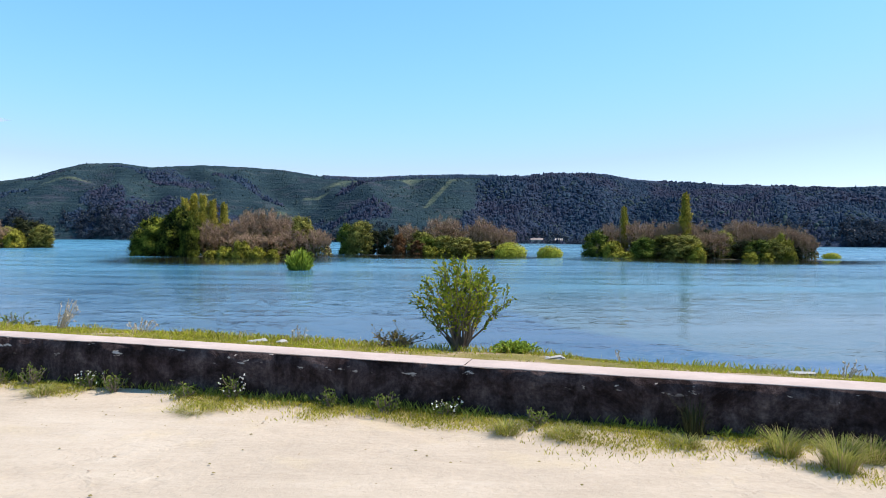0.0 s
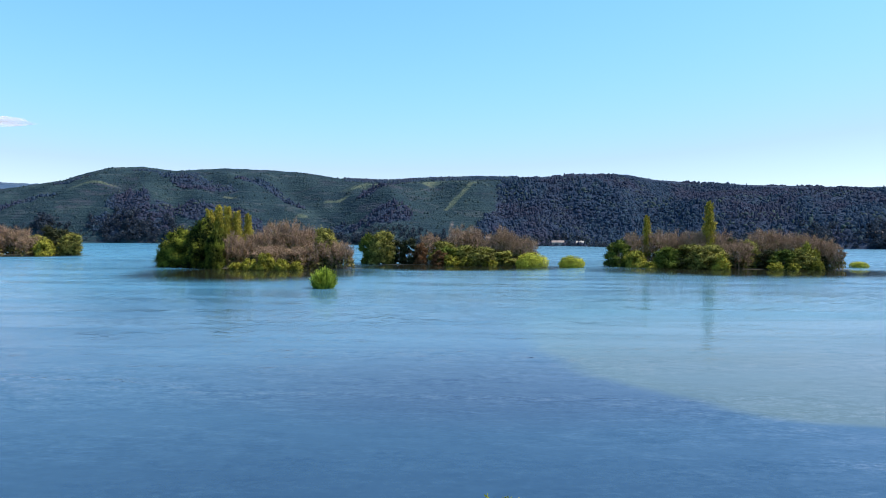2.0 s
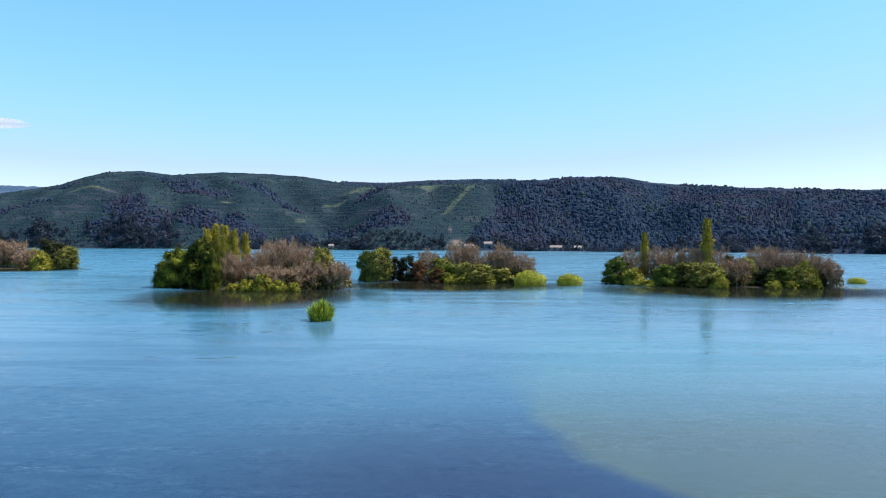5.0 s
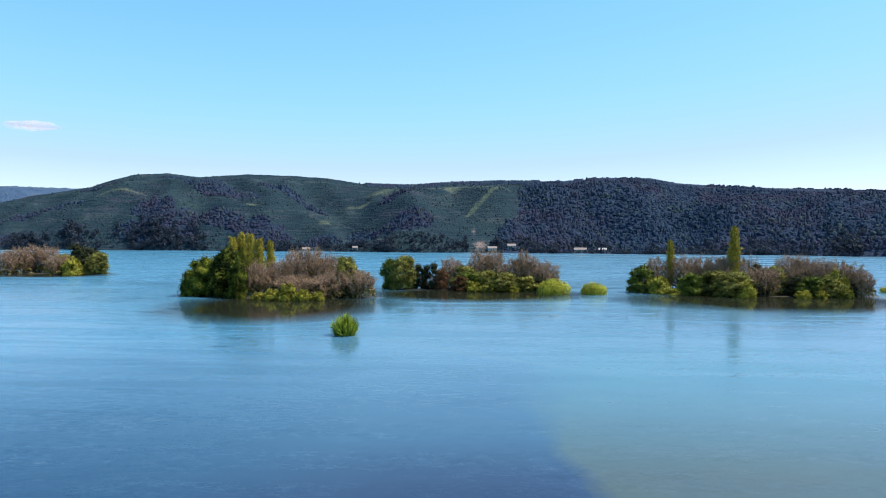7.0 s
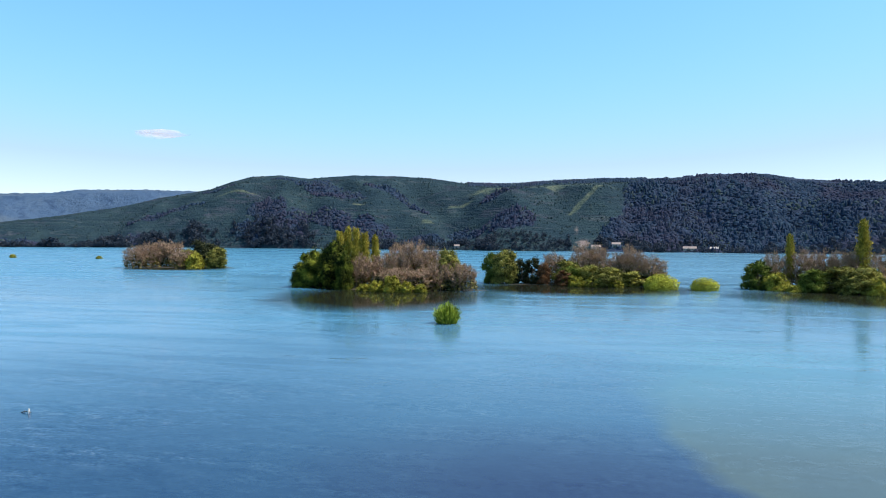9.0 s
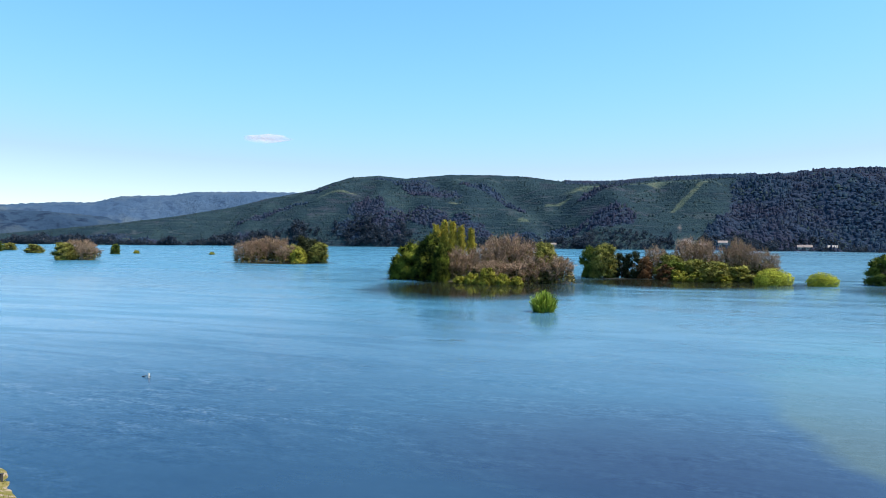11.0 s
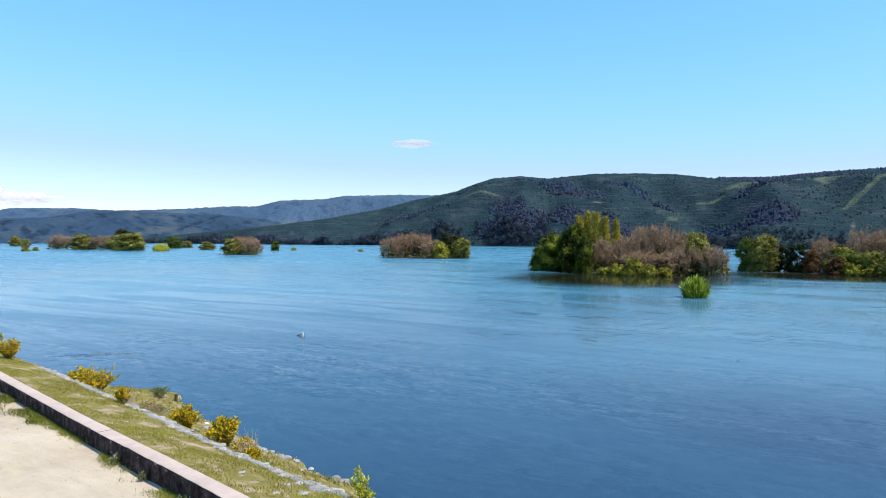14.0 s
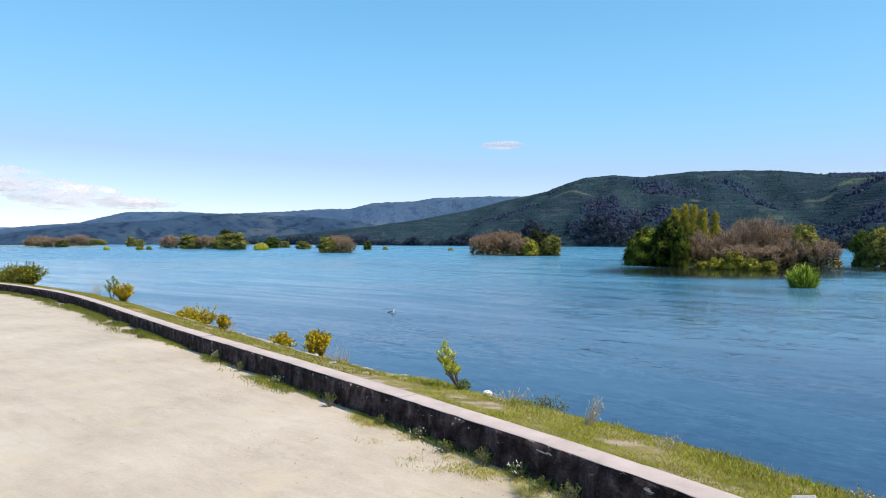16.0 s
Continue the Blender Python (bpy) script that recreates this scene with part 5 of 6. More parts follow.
# ---- far shore: houses and masts ----
def house(x, y, w, d, h, turn, roof_colour, windows):
    az, r = math.degrees(math.atan2(x, y)), math.hypot(x, y)
    z = WATER + float(hill_height(np.array(az), np.array(r))) - 0.3
    home = tagged(new("house"), "small pale house with a pitched roof on the far shore", "house", "houses on the far shore")
    home.matrix_basis = pose(x, y, z, 0, 0, turn)
    part("wall", bm_mesh("wall", box_bm(w, d, h, bevel=0.04), M["cream"]), home, "pale painted walls")
    bm = bmesh.new()
    o = 0.5
    v = [bm.verts.new(p) for p in ((-w / 2 - o, -d / 2 - o, h), (w / 2 + o, -d / 2 - o, h), (w / 2 + o, d / 2 + o, h), (-w / 2 - o, d / 2 + o, h),
                                   (-w / 2 - o, 0, h + d * 0.32), (w / 2 + o, 0, h + d * 0.32))]
    for f in ((0, 1, 5, 4), (2, 3, 4, 5), (0, 4, 3), (1, 2, 5), (3, 2, 1, 0)):
        bm.faces.new([v[i] for i in f])
    roof = part("roof", bm_mesh("roof", bm, roof_colour), home, "pitched sheet roof")
    part("chimney", bm_mesh("chimney", box_bm(0.7, 0.7, 1.6, (w * 0.2, d * 0.15, h + d * 0.15), 0.03), M["stone"]), roof)
    for i in range(windows):
        a = -w / 2 + w * (i + 0.5) / windows
        if i == windows // 2:
            part("door", bm_mesh("door", box_bm(1.0, 0.12, 2.05, (a, -d / 2 - 0.03, 0.1), 0.01), M["dark"]), home, "dark timber door")
        else:
            win = part("window", bm_mesh("window", box_bm(1.5, 0.14, 1.3, (a, -d / 2 - 0.02, 1.0), 0.01), M["white"]), home)
            part("pane", bm_mesh("pane", box_bm(1.3, 0.06, 1.1, (a, -d / 2 - 0.08, 1.1)), M["dark"]), win, "dark glass")


for row in ((8, 776, 10, 7, 2.8, 4, "tile", 4), (30, 780, 9, 7, 2.8, 0, "tile", 3), (106, 766, 13, 7, 2.8, -8, "tile", 5), (131, 768, 8, 6, 2.8, -10, "cream", 3),
            (-158, 816, 6, 6, 2.8, 10, "tile", 3), (-221, 826, 9, 7, 3.0, 14, "tile", 3)):
    house(*row[:6], M[row[6]], row[7])


def mast(x, y, high):
    az, r = math.degrees(math.atan2(x, y)), math.hypot(x, y)
    z = WATER + float(hill_height(np.array(az), np.array(r))) - 0.5
    paths = []
    for a, b in ((-1, -1), (1, -1), (1, 1), (-1, 1)):
        paths.append([((a * 1.1, b * 1.1, 0), 0.14), ((a * 0.3, b * 0.3, high), 0.08)])
    for i in range(7):
        s, t = 1.1 - 0.8 * i / 7, 1.1 - 0.8 * (i + 1) / 7
        u, w = high * i / 7, high * (i + 1) / 7
        paths += [[((-s, -s, u), 0.05), ((t, -t, w), 0.05)], [((s, s, u), 0.05), ((-t, t, w), 0.05)], [((-s, s, u), 0.05), ((-t, -t, w), 0.05)]]
    tower = tagged(new("lattice_mast"), "grey steel lattice mast on the hill crest", "mast", "masts on the ridge")
    tower.matrix_basis = pose(x, y, z)
    part("frame", fast_mesh("frame", *tubes(paths, 4), M["iron"]), tower)
    part("antenna", fast_mesh("antenna", *tubes([[((0, 0, high - 1), 0.15), ((0, 0, high + 5), 0.05)], [((-1.4, 0, high - 0.6), 0.3), ((1.4, 0, high - 0.6), 0.3)]], 5), M["white"]), tower)


mast(88, 1238, 15)
mast(97, 1240, 11)
mast(470, 1160, 12)


# ---- small clouds over the horizon ----
def cloud_material():
    n = Nodes("thin_cloud")
    tc = n.add("ShaderNodeTexCoord")
    g = n.add("ShaderNodeSeparateXYZ", Vector=tc.outputs["Generated"])
    mid = [n.math("POWER", n.math("ABSOLUTE", n.math("MULTIPLY", n.math("SUBTRACT", g.outputs[k], 0.5), 2.0)), 2.0) for k in ("X", "Y", "Z")]
    edge = n.math("SUBTRACT", 1.0, n.math("ADD", mid[0], mid[2]), True)
    puff = n.noise(1.0, 6, 0.62, n.where((0.006, 0.006, 0.02)), 0.6)
    a = n.math("MULTIPLY", n.math("MULTIPLY", edge, n.math("MULTIPLY", n.math("SUBTRACT", puff, 0.30), 2.6, True)), 0.9, True)
    d = n.add("ShaderNodeBsdfDiffuse", Color=(0.80, 0.72, 0.76))
    # an added glow stands in for sunlight on the puff
    s = n.add("ShaderNodeEmission", Color=(1.0, 0.90, 0.93), Strength=0.70)
    add = n.add("ShaderNodeMixShader", Fac=0.5)
    n.t.links.new(d.outputs[0], add.inputs[1]), n.t.links.new(s.outputs[0], add.inputs[2])
    m = n.add("ShaderNodeMixShader", Fac=a)
    n.t.links.new(n.add("ShaderNodeBsdfTransparent").outputs[0], m.inputs[1]), n.t.links.new(add.outputs[0], m.inputs[2])
    return n.end(m.outputs[0])


CLOUD = cloud_material()


def cloud(az, z, wide, high, seed, label):
    """Flat ragged puff, far off, thin at its rim."""
    u, v = np.meshgrid(np.linspace(0, 2 * math.pi, 40), np.linspace(0, math.pi, 16), indexing="ij")
    k = 1 + 0.25 * fractal(np.cos(u) * 2 + seed, v * 2, 3, seed)
    x, y, zz = np.cos(u) * np.sin(v) * wide / 2 * k, np.sin(u) * np.sin(v) * wide / 8, np.cos(v) * high / 2 * k
    me = grid_mesh("cloud", np.stack([x, y, zz], -1), CLOUD)
    ob = new("cloud", me)
    ob.matrix_basis = pose(4200 * math.sin(radians(az)), 4200 * math.cos(radians(az)), z, 0, 0, -az)
    tagged(ob, label, "cloud", kind="structure")


cloud(-34.6, 588, 260, 52, 3, "thin pale pink wisp of cloud")
cloud(-73, 330, 520, 130, 7, "low bank of pink-white cloud over the hills")
cloud(-69, 250, 760, 150, 8, "low bank of pink-white cloud over the hills")
cloud(-64, 215, 420, 70, 9, "low bank of pink-white cloud over the hills")
cloud(-77, 270, 600, 240, 10, "low bank of pink-white cloud over the hills")


# ---- a bleached stake in the current ----
def stake():
    s = tagged(new("mooring_stake"), "bleached wooden stake with a trapped dark branch in the river", "stake")
    s.matrix_basis = pose(-58.1, 60.2, WATER)
    rng = np.random.default_rng(2)
    part("post", fast_mesh("post", *tubes([limb(rng, (0, 0, -0.6), (0.10, 0, 0.48), 0.15, 0.10, 5, 0.03)], 8), M["white"], True), s, "pale bleached post")
    part("branch", fast_mesh("branch", *tubes([limb(rng, (-1.0, 0.1, 0.0), (0.5, -0.1, 0.12), 0.06, 0.03, 5, 0.06), limb(rng, (-0.5, 0, 0.05), (-0.8, 0.3, 0.3), 0.03, 0.01, 3)], 5), M["dark"], True), s, "dark wet branch")


stake()


# ---- bank plants ----
def leafy_bush(name, x, d, top, wide, stems, per, leaf, colour, label, category, seed, bark="bark", bare=0.3, rooted=True, lean=(0.0, 0.0), z=None):
    """Many thin stems from one foot, leaves along their upper parts."""
    rng = np.random.default_rng(seed)
    if rooted:
        px, py, pz = on_bank(x, d)
    else:
        px, py, pz = x, d, z
    ob = tagged(new(name), label, category)
    ob.matrix_basis = pose(px, py, pz - 0.02)
    paths, c, dr = [], [], []
    for i in range(stems):
        a = i * 2.4 + rng.uniform(-0.3, 0.3)
        out = wide * math.sqrt((i + 0.4) / stems) * rng.uniform(0.75, 1.15)
        h = top * rng.uniform(0.72, 1.0) * (1 - 0.40 * (out / wide) ** 2)
        tip = Vector((math.cos(a) * out + lean[0], math.sin(a) * out + lean[1], h))
        foot = Vector((math.cos(a) * wide * 0.06, math.sin(a) * wide * 0.06, -0.03))
        stem = limb(rng, foot, tip, 0.010 + 0.006 * top, 0.003, 6, 0.07)
        paths.append(stem)
        for s in range(3):
            t = rng.uniform(0.35, 0.85)
            p = foot.lerp(tip, t)
            g = rng.normal(size=3) * 0.16 * wide
            q = p + Vector((g[0], g[1], abs(g[2]) + 0.10 * top))
            paths.append([(p, 0.006), (p.lerp(q, 0.5) + Vector((0, 0, 0.01)), 0.004), (q, 0.002)])
            u = rng.uniform(0.1, 1.05, (per // 3, 1))
            c.append(np.array(p)[None] * (1 - u) + np.array(q)[None] * u + rng.normal(size=(per // 3, 3)) * 0.02)
            dr.append(np.array(q - p)[None] * 2 + rng.normal(size=(per // 3, 3)) * 0.28 * wide)
        u = rng.uniform(bare, 1.03, (per, 1))
        pts = np.array([np.array(a0[0]) for a0 in stem])
        f = u[:, 0].clip(0, 0.999) * (len(pts) - 1)
        i0 = f.astype(int)
        c.append(pts[i0] * (1 - (f - i0))[:, None] + pts[i0 + 1] * (f - i0)[:, None] + rng.normal(size=(per, 3)) * 0.012)
        dr.append(np.array(tip - foot)[None] + rng.normal(size=(per, 3)) * 0.55 * top)
    part("stem", fast_mesh("stem", *tubes(paths, 5), M[bark], True), ob, "thin woody stems")
    c, dr = np.concatenate(c), np.concatenate(dr)
    part("foliage", fast_mesh("foliage", *leaf_arrays(c, dr, leaf * rng.uniform(0.6, 1.3, len(c)), leaf * rng.uniform(0.35, 0.55, len(c)), rng, 0.15), M[colour]), ob)
    return ob


def dry_plant(x, d, top, wide, n, seed, label="pale dry stalks of last year's weeds on the bank"):
    rng = np.random.default_rng(seed)
    px, py, pz = on_bank(x, d)
    ob = tagged(new("dry_weed"), label, "dry weed", "dry weeds on the bank")
    ob.matrix_basis = pose(px, py, pz - 0.02)
    paths, heads = [], []
    lean = rng.uniform(-0.35, 0.35, 2)
    for i in range(n):
        a, q = i * 2.4, wide * math.sqrt((i + 0.5) / n)
        h = top * rng.uniform(0.45, 1)
        tip = (math.cos(a) * q + lean[0] * h, math.sin(a) * q + lean[1] * h, h)
        paths.append(limb(rng, (math.cos(a) * q * 0.4, math.sin(a) * q * 0.4, -0.02), tip, 0.006, 0.003, 4, 0.05))
        heads.append(tip)
    part("stalk", fast_mesh("stalk", *tubes(paths, 4), M["straw"], True), ob)
    hs = np.repeat(np.array(heads), 5, 0) - np.array([[0, 0, 1]]) * rng.uniform(0, 0.25 * top, (5 * n, 1))
    tagged(part("seed_head", fast_mesh("seed_head", *leaf_arrays(hs, rng.normal(size=hs.shape) + np.array([[0, 0, 1.0]]), 0.05, 0.015, rng), M["straw"]), ob), kind="stuff")


leafy_bush("bush", 0.26, 10.15, 1.54, 0.76, 32, 56, 0.074, "bush", "green bush with oval leaves and many thin stems on the bank", "bush", 31)
leafy_bush("brushwood", -0.68, 10.0, 0.26, 0.55, 24, 14, 0.05, "brush", "low heap of dark dead branches beside the bush", "brushwood", 32, bare=0.1)
leafy_bush("sapling", -10.4, 12.75, 1.20, 0.26, 11, 34, 0.085, "osier", "thin leaning sapling with a yellow-green top on the bank", "sapling", 33, bare=0.60, lean=(-0.26, -0.20))
leafy_bush("weed_clump", -10.25, 12.72, 0.26, 0.20, 12, 14, 0.06, "weed", "dark green weeds round the sapling's foot", "weeds", 36)
leafy_bush("weed_clump", -7.85, 12.35, 0.34, 0.55, 14, 8, 0.06, "weed", "dark green weed clump at the bank's edge", "weeds", 34)
leafy_bush("weed_clump", 1.05, 9.85, 0.16, 0.34, 26, 30, 0.06, "reed", "bright green tuft beside the bush", "weeds", 35)
dry_plant(-6.5, 11.5, 0.55, 0.15, 26, 41)
dry_plant(-4.9, 11.0, 0.27, 0.25, 18, 42)
dry_plant(-2.2, 10.4, 0.30, 0.15, 8, 43)
dry_plant(2.45, 9.3, 0.28, 0.04, 3, 44, "single dark dry stalk on the bank")
dry_plant(-8.7, 12.3, 0.26, 0.5, 34, 45)
dry_plant(4.8, 8.0, 0.24, 0.15, 8, 46)
dry_plant(-46.5, 20.2, 1.0, 0.6, 40, 50)
dry_plant(-39.5, 18.9, 0.9, 0.3, 20, 51)

GORSE = ((-19.3, 16.1, 1.15, 0.55), (-18.5, 16.5, 0.5, 0.34), (-32.5, 19.4, 1.35, 1.15), (-33.9, 19.5, 1.0, 0.7), (-22.4, 18.4, 0.85, 0.6), (-26.6, 17.0, 0.7, 0.28), (-24.3, 18.3, 1.2, 0.62), (-25.3, 18.6, 0.8, 0.45),
         (-39.4, 18.7, 1.15, 0.78), (-21.2, 18.6, 0.8, 0.5))
for i, (gx, gd, gh, gw) in enumerate(GORSE):
    tagged(leafy_bush("gorse_bush", gx, gd, gh, gw, 30, 54, 0.105, "gorse", "yellow-flowering gorse bush on the bank slope", "gorse bush", 60 + i, bare=0.12), group="gorse on the bank")
for i, (gx, gd, gh, gw) in enumerate(((-59.4, 20.8, 1.1, 0.8), (-60.5, 20.9, 1.9, 1.6), (-63, 20.9, 2.2, 1.8), (-66.5, 20.8, 2.0, 1.7), (-70, 20.6, 1.8, 1.6))):
    tagged(leafy_bush("broom_bush", gx, gd, gh, gw, 34, 60, 0.15, "broom", "dense green broom bush with yellow flowers behind the wall", "broom bush", 80 + i, bare=0.05), group="broom behind the wall")
leafy_bush("sapling", -41.2, 18.9, 1.55, 0.5, 9, 22, 0.12, "bush", "thin green sapling on the bank beside the gorse", "sapling", 86, bare=0.45)
leafy_bush("shrub", -43.4, 30.6, 0.9, 0.8, 14, 20, 0.14, "weed", "low dark shrub at the tip of the bank", "shrub", 87)
for i, (gx, gd, gh, gw, gn) in enumerate(((-18.7, 16.7, 1.25, 0.5, 44), (-29.4, 19.9, 0.6, 0.7, 40), (-31.2, 21.3, 0.7, 0.8, 40), (-33.0, 22.4, 0.6, 0.8, 40), (-27.6, 19.4, 0.5, 0.6, 30), (-26.4, 17.2, 0.7, 0.3, 24))):
    dry_plant(gx, gd, gh, gw, gn, 130 + i, "brown dry scrub on the bank slope")


for i, (gx, gd, gh, gw) in enumerate(((-29.7, 20.3, 0.85, 0.9), (-28.2, 19.6, 0.6, 0.7), (-31.0, 21.0, 0.7, 0.9), (-21.8, 18.0, 0.6, 0.6), (-35.4, 19.9, 0.8, 0.8))):
    tagged(leafy_bush("dry_scrub", gx, gd, gh, gw, 26, 26, 0.07, "brush", "tangled brown dry scrub on the bank slope", "scrub", 140 + i, bark="straw", bare=0.1), group="dry scrub on the bank")


def stump():
    q = on_bank(-42.5, 31.2)
    ob = tagged(new("mooring_post"), "dark weathered timber post at the tip of the bank", "post")
    ob.matrix_basis = pose(q[0], q[1], q[2] - 0.3)
    rng = np.random.default_rng(5)
    part("post", fast_mesh("post", *tubes([limb(rng, (0, 0, 0), (0.05, 0, 0.80), 0.13, 0.10, 5, 0.02)], 9), M["dark"], True), ob)
    part("cap", bm_mesh("cap", box_bm(0.22, 0.22, 0.05, (0.05, 0, 0.78), 0.015), M["dark"]), ob)


stump()


# ---- stones ----
def stone_mesh(seed, material):
    rng = np.random.default_rng(seed)
    bm = bmesh.new()
    bmesh.ops.create_icosphere(bm, subdivisions=2, radius=0.5)
    o = Vector(rng.uniform(0, 50, 3))
    for v in bm.verts:
        v.co *= 1 + 0.35 * noise.noise(v.co * 1.7 + o)
        v.co = Vector((round(v.co.x * 5) / 5 * 0.35 + v.co.x * 0.65, v.co.y, v.co.z * 0.62))
    return bm_mesh("stone", bm, material)


STONES = [stone_mesh(s, M["revet" if s < 3 else "stone"]) for s in range(5)]


def strew(parent, n, where, size, seed):
    rng = np.random.default_rng(seed)
    for i in range(n):
        x, y, z = where(rng)
        s = size * rng.uniform(0.5, 1.4)
        ob = new("stone", STONES[int(rng.integers(5))])
        ob.parent = parent
        ob.matrix_basis = pose(x, y, z, rng.uniform(-15, 15), rng.uniform(-15, 15), rng.uniform(0, 360)) @ Matrix.Diagonal((s * rng.uniform(0.8, 1.5), s, s * 0.8, 1))


facing = tagged(new("stone_facing"), "band of loose pale stones edging the grassy shelf", "stone facing")


def on_edge(rng):
    x = rng.uniform(-37, -13)
    w, _ = shelf(x)
    return bank_at(x, float(w) + rng.uniform(0.06, 0.62))


strew(facing, 290, on_edge, 0.23, 5)


def build_strip():
    x = np.arange(-12.2, -37.4, -0.2)
    d = np.linspace(0.10, 0.58, 7)
    w, _ = shelf(x)
    dd = w[:, None] + d[None] + 0.05 * fractal(x * 2, x * 0, 3, 8)[:, None]
    p, n = along(x)
    q = p[:, None] + n[:, None] * (WALL_THICK + dd)[..., None]
    z = bank_height(x[:, None] + 0 * dd, dd) + 0.05
    z[:, 0] -= 0.12
    z[:, -1] -= 0.12
    part("bedding", grid_mesh("bedding", np.concatenate([q, z[..., None]], -1), M["revet"]), facing, "pale grey mortar between the stones")


build_strip()
rubble = tagged(new("shore_rubble"), "pale rocks at the waterline below the bank", "rocks")
strew(rubble, 60, lambda rng: bank_at(rng.uniform(-36, -18), rng.uniform(10.3, 11.9)), 0.42, 6)
for sx, sd, ss, words in ((-9.4, 12.5, 0.22, "white rounded rock on the bank's edge"), (-9.25, 12.6, 0.16, "small white rock on the bank's edge"), (-35.2, 28.0, 0.32, "pale rock at the waterline")):
    q = on_bank(sx, sd)
    ob = tagged(new("rock", STONES[1].copy()), words, "rock")
    ob.data.materials[0] = M["white"]
    ob.matrix_basis = pose(q[0], q[1], q[2] + ss * 0.18, 5, 8, 40) @ Matrix.Diagonal((ss, ss * 0.8, ss, 1))


def slab(x, d, sx, sy, turn, seed):
    rng = np.random.default_rng(seed)
    bm = box_bm(sx * 0.58, sy * 0.6, 0.04, bevel=0.012)
    for v in bm.verts:
        v.co += Vector((rng.normal() * 0.02, rng.normal() * 0.02, rng.normal() * 0.006))
    q = on_bank(x, d)
    ob = tagged(new("broken_slab", bm_mesh("broken_slab", bm, M["stone"])), "broken piece of pale mortar lying in the grass", "rubble", "rubble on the bank")
    ob.matrix_basis = pose(q[0], q[1], q[2] - 0.01, 4, -5, turn)


for row in ((-2.72, 9.95, 0.46, 0.24, 20, 1), (-2.35, 9.85, 0.22, 0.16, 70, 2), (1.5, 9.0, 0.34, 0.2, 10, 3), (4.2, 7.9, 0.46, 0.18, -30, 4), (-12.6, 12.8, 0.5, 0.3, 12, 5), (-13.0, 12.3, 0.28, 0.2, 40, 6), (-11.9, 12.5, 0.3, 0.2, 60, 7), (-13.6, 13.3, 0.3, 0.22, 0, 8), (-15.0, 13.0, 0.25, 0.2, 30, 9)):
    slab(*row)

pebbles = tagged(new("pebbles"), "small stones and crumbs of soil scattered on the sand", "pebbles", kind="stuff")
prng = np.random.default_rng(15)
pv, pf = [], []
for i in range(900):
    px = prng.uniform(-26, 9)
    py = at_wall(px, 0)[1] - abs(prng.normal()) * 2.0 - 0.3
    s = 0.004 + 0.015 * prng.random() ** 3
    k = len(pv)
    for a, b, c in ((1, 0, 0), (0, 1, 0), (-1, 0, 0), (0, -1, 0), (0, 0, 0.8)):
        pv.append((px + a * s * prng.uniform(0.7, 1.4), py + b * s * prng.uniform(0.7, 1.4), 0.006 + c * s * 0.7))
    pf += [(k, k + 1, k + 4), (k + 1, k + 2, k + 4), (k + 2, k + 3, k + 4), (k + 3, k, k + 4)]
pebbles_mesh = fast_mesh("pebbles", pv, pf, M["earth"])
pebble_part = part("pebble", pebbles_mesh, pebbles)


# ---- grass ----
def turf(name, n, where, height, width, lean, colour, label, seed):
    rng = np.random.default_rng(seed)
    p, ok = where(rng, n)
    p = p[ok]
    h = height * rng.uniform(0.45, 1.25, len(p))
    v, f = blade_arrays(p, h, width * rng.uniform(0.7, 1.3, len(p)), h * lean, rng)
    tagged(new(name, fast_mesh(name, v, f, M[colour])), label, "grass", kind="stuff")


def bank_points(x0, x1, d0, d1, cut, seed):
    def where(rng, n):
        x = rng.uniform(x1, x0, n)
        d = rng.uniform(d0, d1, n)
        p, nn = along(x)
        q = p + nn * (WALL_THICK + d)[:, None]
        z = bank_height(x, d)
        patch = fractal(x * 0.9, d * 1.1, 4, seed) + rng.normal(0, 0.25, n)
        return np.stack([q[:, 0], q[:, 1], z - 0.01], 1), (patch > cut) & (z > WATER + 0.03)
    return where


def foot_points(x0, x1, deep, cut, seed):
    def where(rng, n):
        x = rng.uniform(x1, x0, n)
        o = np.abs(rng.normal(0, deep, n))
        p, nn = along(x)
        q = p - nn * (o + 0.02)[:, None]
        patch = fractal(x * 0.75, o * 0.9, 4, seed) - o * 0.9 + rng.normal(0, 0.18, n)
        return np.stack([q[:, 0], q[:, 1], 0.015 + 0.04 * np.exp(-o / 0.35)], 1), patch > cut
    return where


turf("bank_grass", 180000, bank_points(8, -13, 0.02, 2.6, 0.02, 3), 0.045, 0.008, 1.0, "bank_grass", "short yellow-green grass on the bank", 1)
turf("bank_grass_long", 20000, bank_points(8, -13, 1.0, 2.3, 0.15, 6), 0.11, 0.010, 0.6, "bank_grass", "longer grass along the bank's edge", 2)
turf("far_bank_grass", 80000, bank_points(-13, -62, 0.02, 2.5, -0.05, 4), 0.07, 0.020, 0.8, "grass", "short yellow-green grass on the bank", 3)
turf("strip_grass", 14000, bank_points(-12, -34, 2.1, 3.6, 0.22, 14), 0.09, 0.022, 0.7, "grass", "grass growing over the stone facing", 9)
turf("shore_grass", 44000, bank_points(-16, -62, 3.3, 14.5, -0.1, 5), 0.16, 0.03, 0.7, "grass", "green grass on the low terrace by the water", 4)
turf("wall_foot_grass", 110000, foot_points(9, -16, 0.60, -0.10, 7), 0.036, 0.009, 1.2, "turf", "patchy grass along the foot of the wall", 5)
turf("middle_wall_foot_grass", 16000, foot_points(-14, -27, 0.26, 0.12, 10), 0.06, 0.014, 0.8, "foot", "thin grass along the foot of the wall", 8)
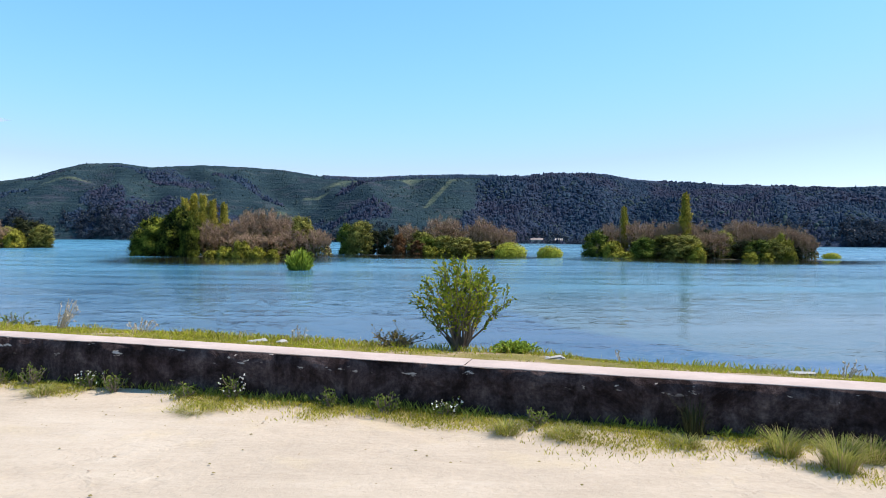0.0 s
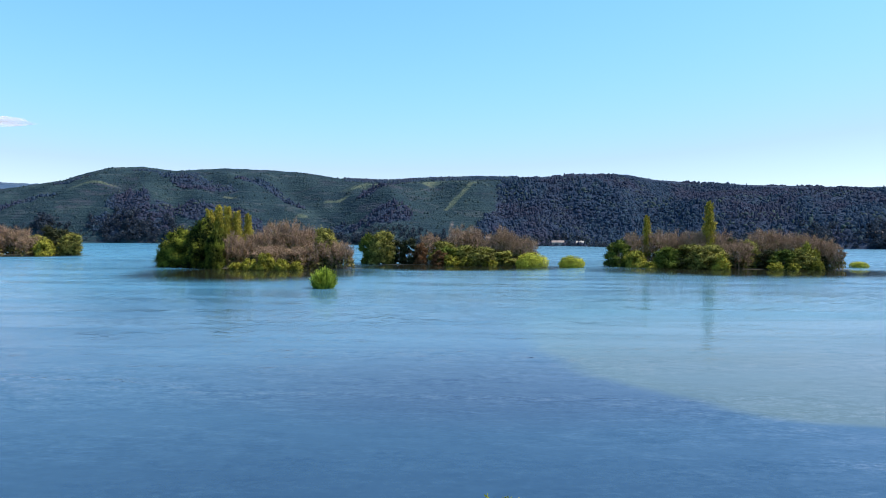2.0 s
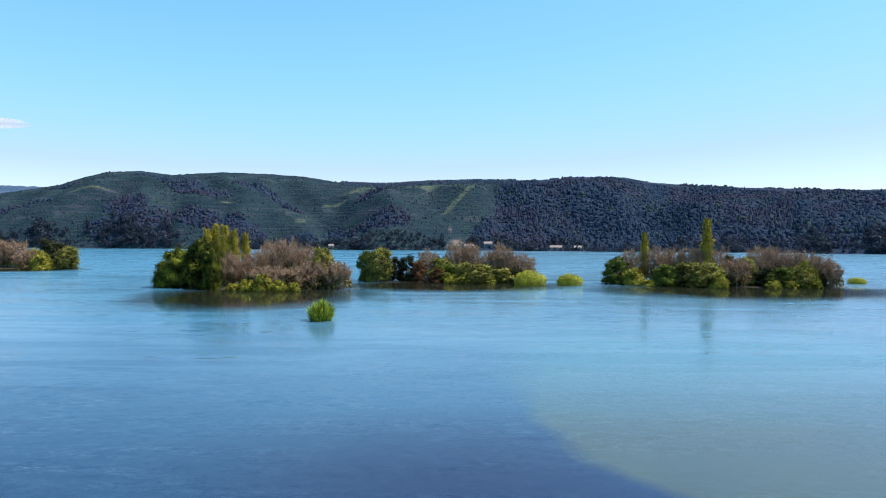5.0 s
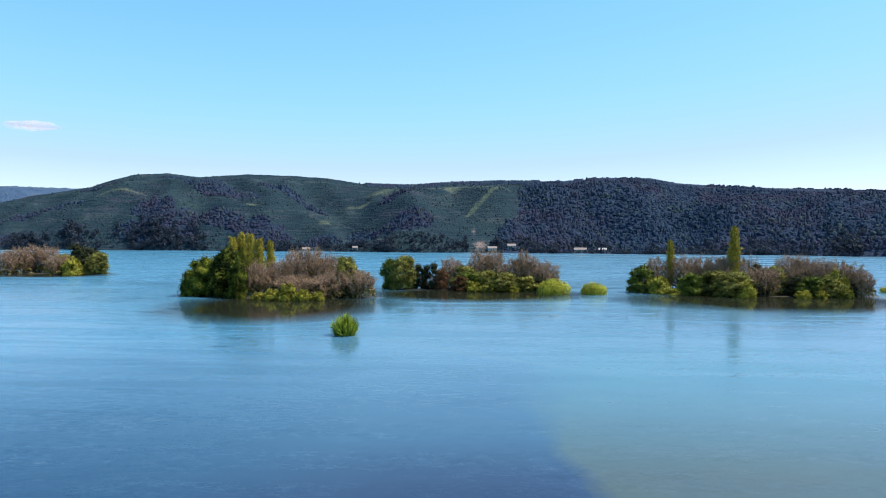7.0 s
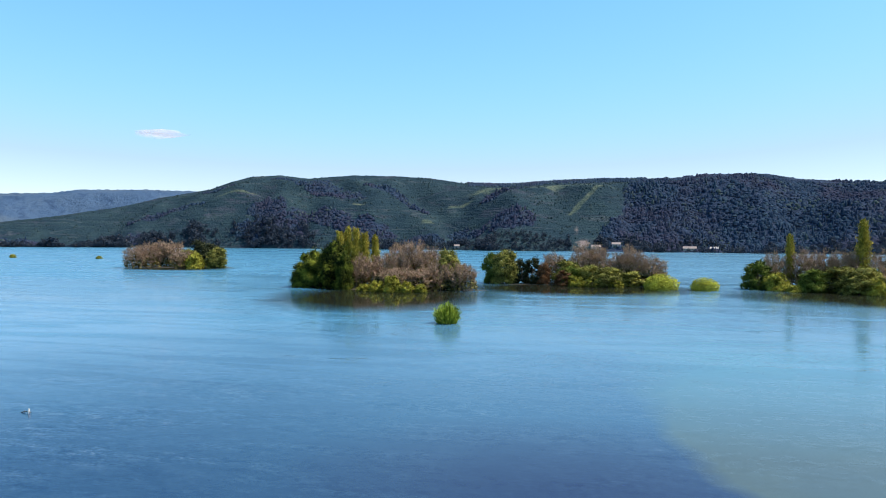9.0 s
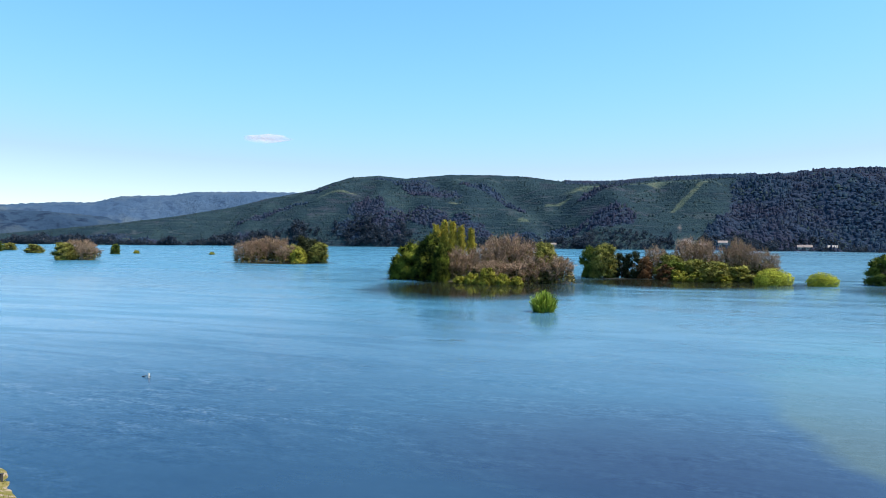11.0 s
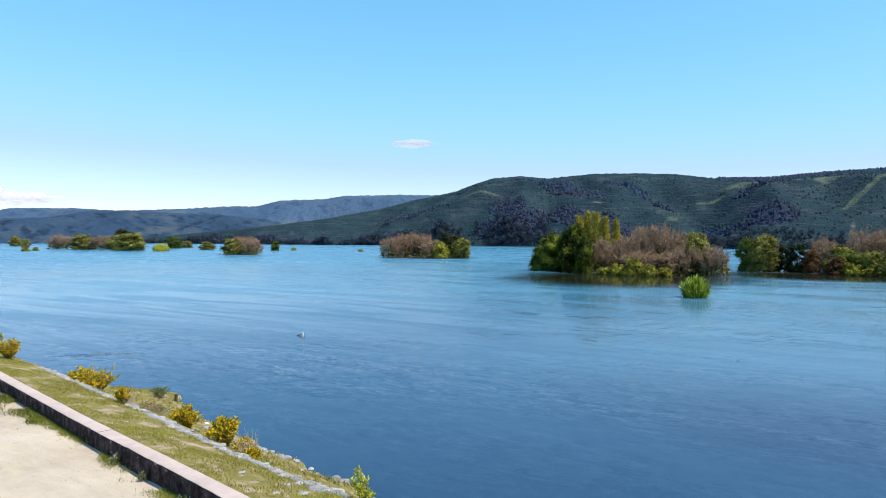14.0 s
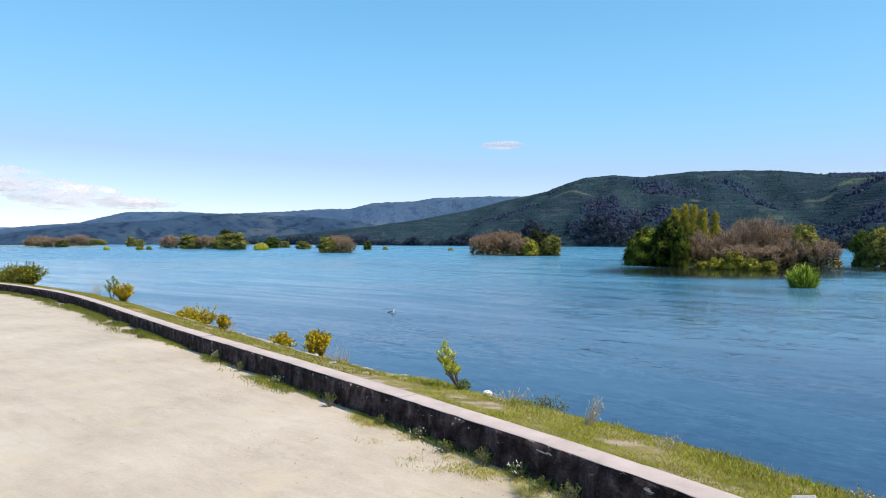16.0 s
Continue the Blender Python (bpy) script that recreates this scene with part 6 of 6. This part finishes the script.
turf("wall_foot_weeds", 6000, foot_points(9, -16, 0.10, 0.15, 8), 0.11, 0.006, 0.7, "weed", "taller weeds at the foot of the wall", 6)
turf("far_wall_foot_grass", 42000, foot_points(-25, -70, 0.42, -0.55, 9), 0.09, 0.020, 0.7, "foot", "grass along the foot of the wall", 7)


def tuft(name, x, y, top, wide, n, colour, label, seed):
    rng = np.random.default_rng(seed)
    a, q = rng.uniform(0, 2 * math.pi, n), np.sqrt(rng.random(n)) * wide * 0.4
    c = np.stack([np.cos(a) * q, np.sin(a) * q, 0 * q - 0.01], 1)
    h = top * rng.uniform(0.4, 1, n)
    out = np.stack([np.cos(a), np.sin(a), 0 * a], 1) * (wide * rng.uniform(0.1, 0.8, n))[:, None] + rng.normal(size=(n, 3)) * 0.03
    out[:, 2] = 0
    s = np.stack([-np.sin(a), np.cos(a), 0 * a], 1) * 0.003
    up = np.array([[0, 0, 1.0]]) * h[:, None]
    v = np.stack([c - s, c + s, c + up * 0.6 + out * 0.35 + s, c + up * 0.6 + out * 0.35 - s, c + up * 0.9 + out], 1).reshape(-1, 3)
    i = np.arange(n)[:, None] * 5
    f = np.concatenate([i + np.array([[0, 1, 2]]), i + np.array([[0, 2, 3]]), i + np.array([[3, 2, 4]])])
    ob = tagged(new(name), label, "grass tuft", "tufts on the promenade")
    ob.matrix_basis = pose(x, y, 0.01)
    part("blade_tuft", fast_mesh("blades", v, f, M[colour]), ob)


for i, (tx, ty, th, tw, tn, words) in enumerate((
        (3.30, 6.50, 0.30, 0.32, 420, "spiky green grass tuft on the sand"), (3.62, 6.10, 0.36, 0.34, 620, "large spiky grass tuft with brown base on the sand"),
        (4.05, 6.35, 0.26, 0.34, 420, "spiky green grass tuft on the sand"), (4.5, 6.2, 0.26, 0.3, 300, "spiky green grass tuft on the sand"),
        (2.45, 6.75, 0.14, 0.30, 300, "low grass tuft on the sand"), (1.30, 7.05, 0.13, 0.35, 300, "low grass tuft on the sand"), (0.70, 7.2, 0.16, 0.3, 300, "low grass tuft on the sand"),
        (-2.9, 8.0, 0.08, 0.45, 300, "flat yellowed grass tuft on the sand"), (-5.2, 8.8, 0.14, 0.4, 300, "low grass tuft on the sand"), (-6.2, 9.1, 0.16, 0.4, 300, "low grass tuft on the sand"))):
    tuft("grass_tuft", tx, ty, th, tw, tn, "tuft", words, 90 + i)
tuft("grass_tuft", 2.62, 7.02, 0.55, 0.26, 120, "dark_leaf", "tall dark grass clump against the wall", 120)

# weeds with leaves at the foot of the wall, some with white flowers
for i, wx in enumerate((-6.6, -6.1, -5.5, -4.7, -4.3, -3.2, -2.6, -1.3, -0.6, 0.1, -7.4, -8.3, -9.2, -10.4, -12.4, -15.2, -17.6, 1.1, -19.5)):
    q = at_wall(wx, -0.10 - 0.05 * (i % 3))
    tall = (0.30, 0.22, 0.36, 0.26)[i % 4]
    ob = leafy_bush("weed", float(q[0]), float(q[1]), tall, 0.20, 9, 12, 0.045, "weed", "leafy green weed growing against the wall", "weed", 150 + i, rooted=False, z=0.03, bare=0.2)
    tagged(ob, group="weeds at the wall")
    if i % 3 == 0:
        rng = np.random.default_rng(200 + i)
        c = np.stack([rng.uniform(-0.18, 0.18, 16), rng.uniform(-0.2, 0.05, 16), rng.uniform(0.1, tall, 16)], 1)
        tagged(part("flower", fast_mesh("flower", *leaf_arrays(np.repeat(c, 4, 0), rng.normal(size=(64, 3)), 0.022, 0.018, rng), M["petal"]), ob, "small white flowers"), kind="stuff")
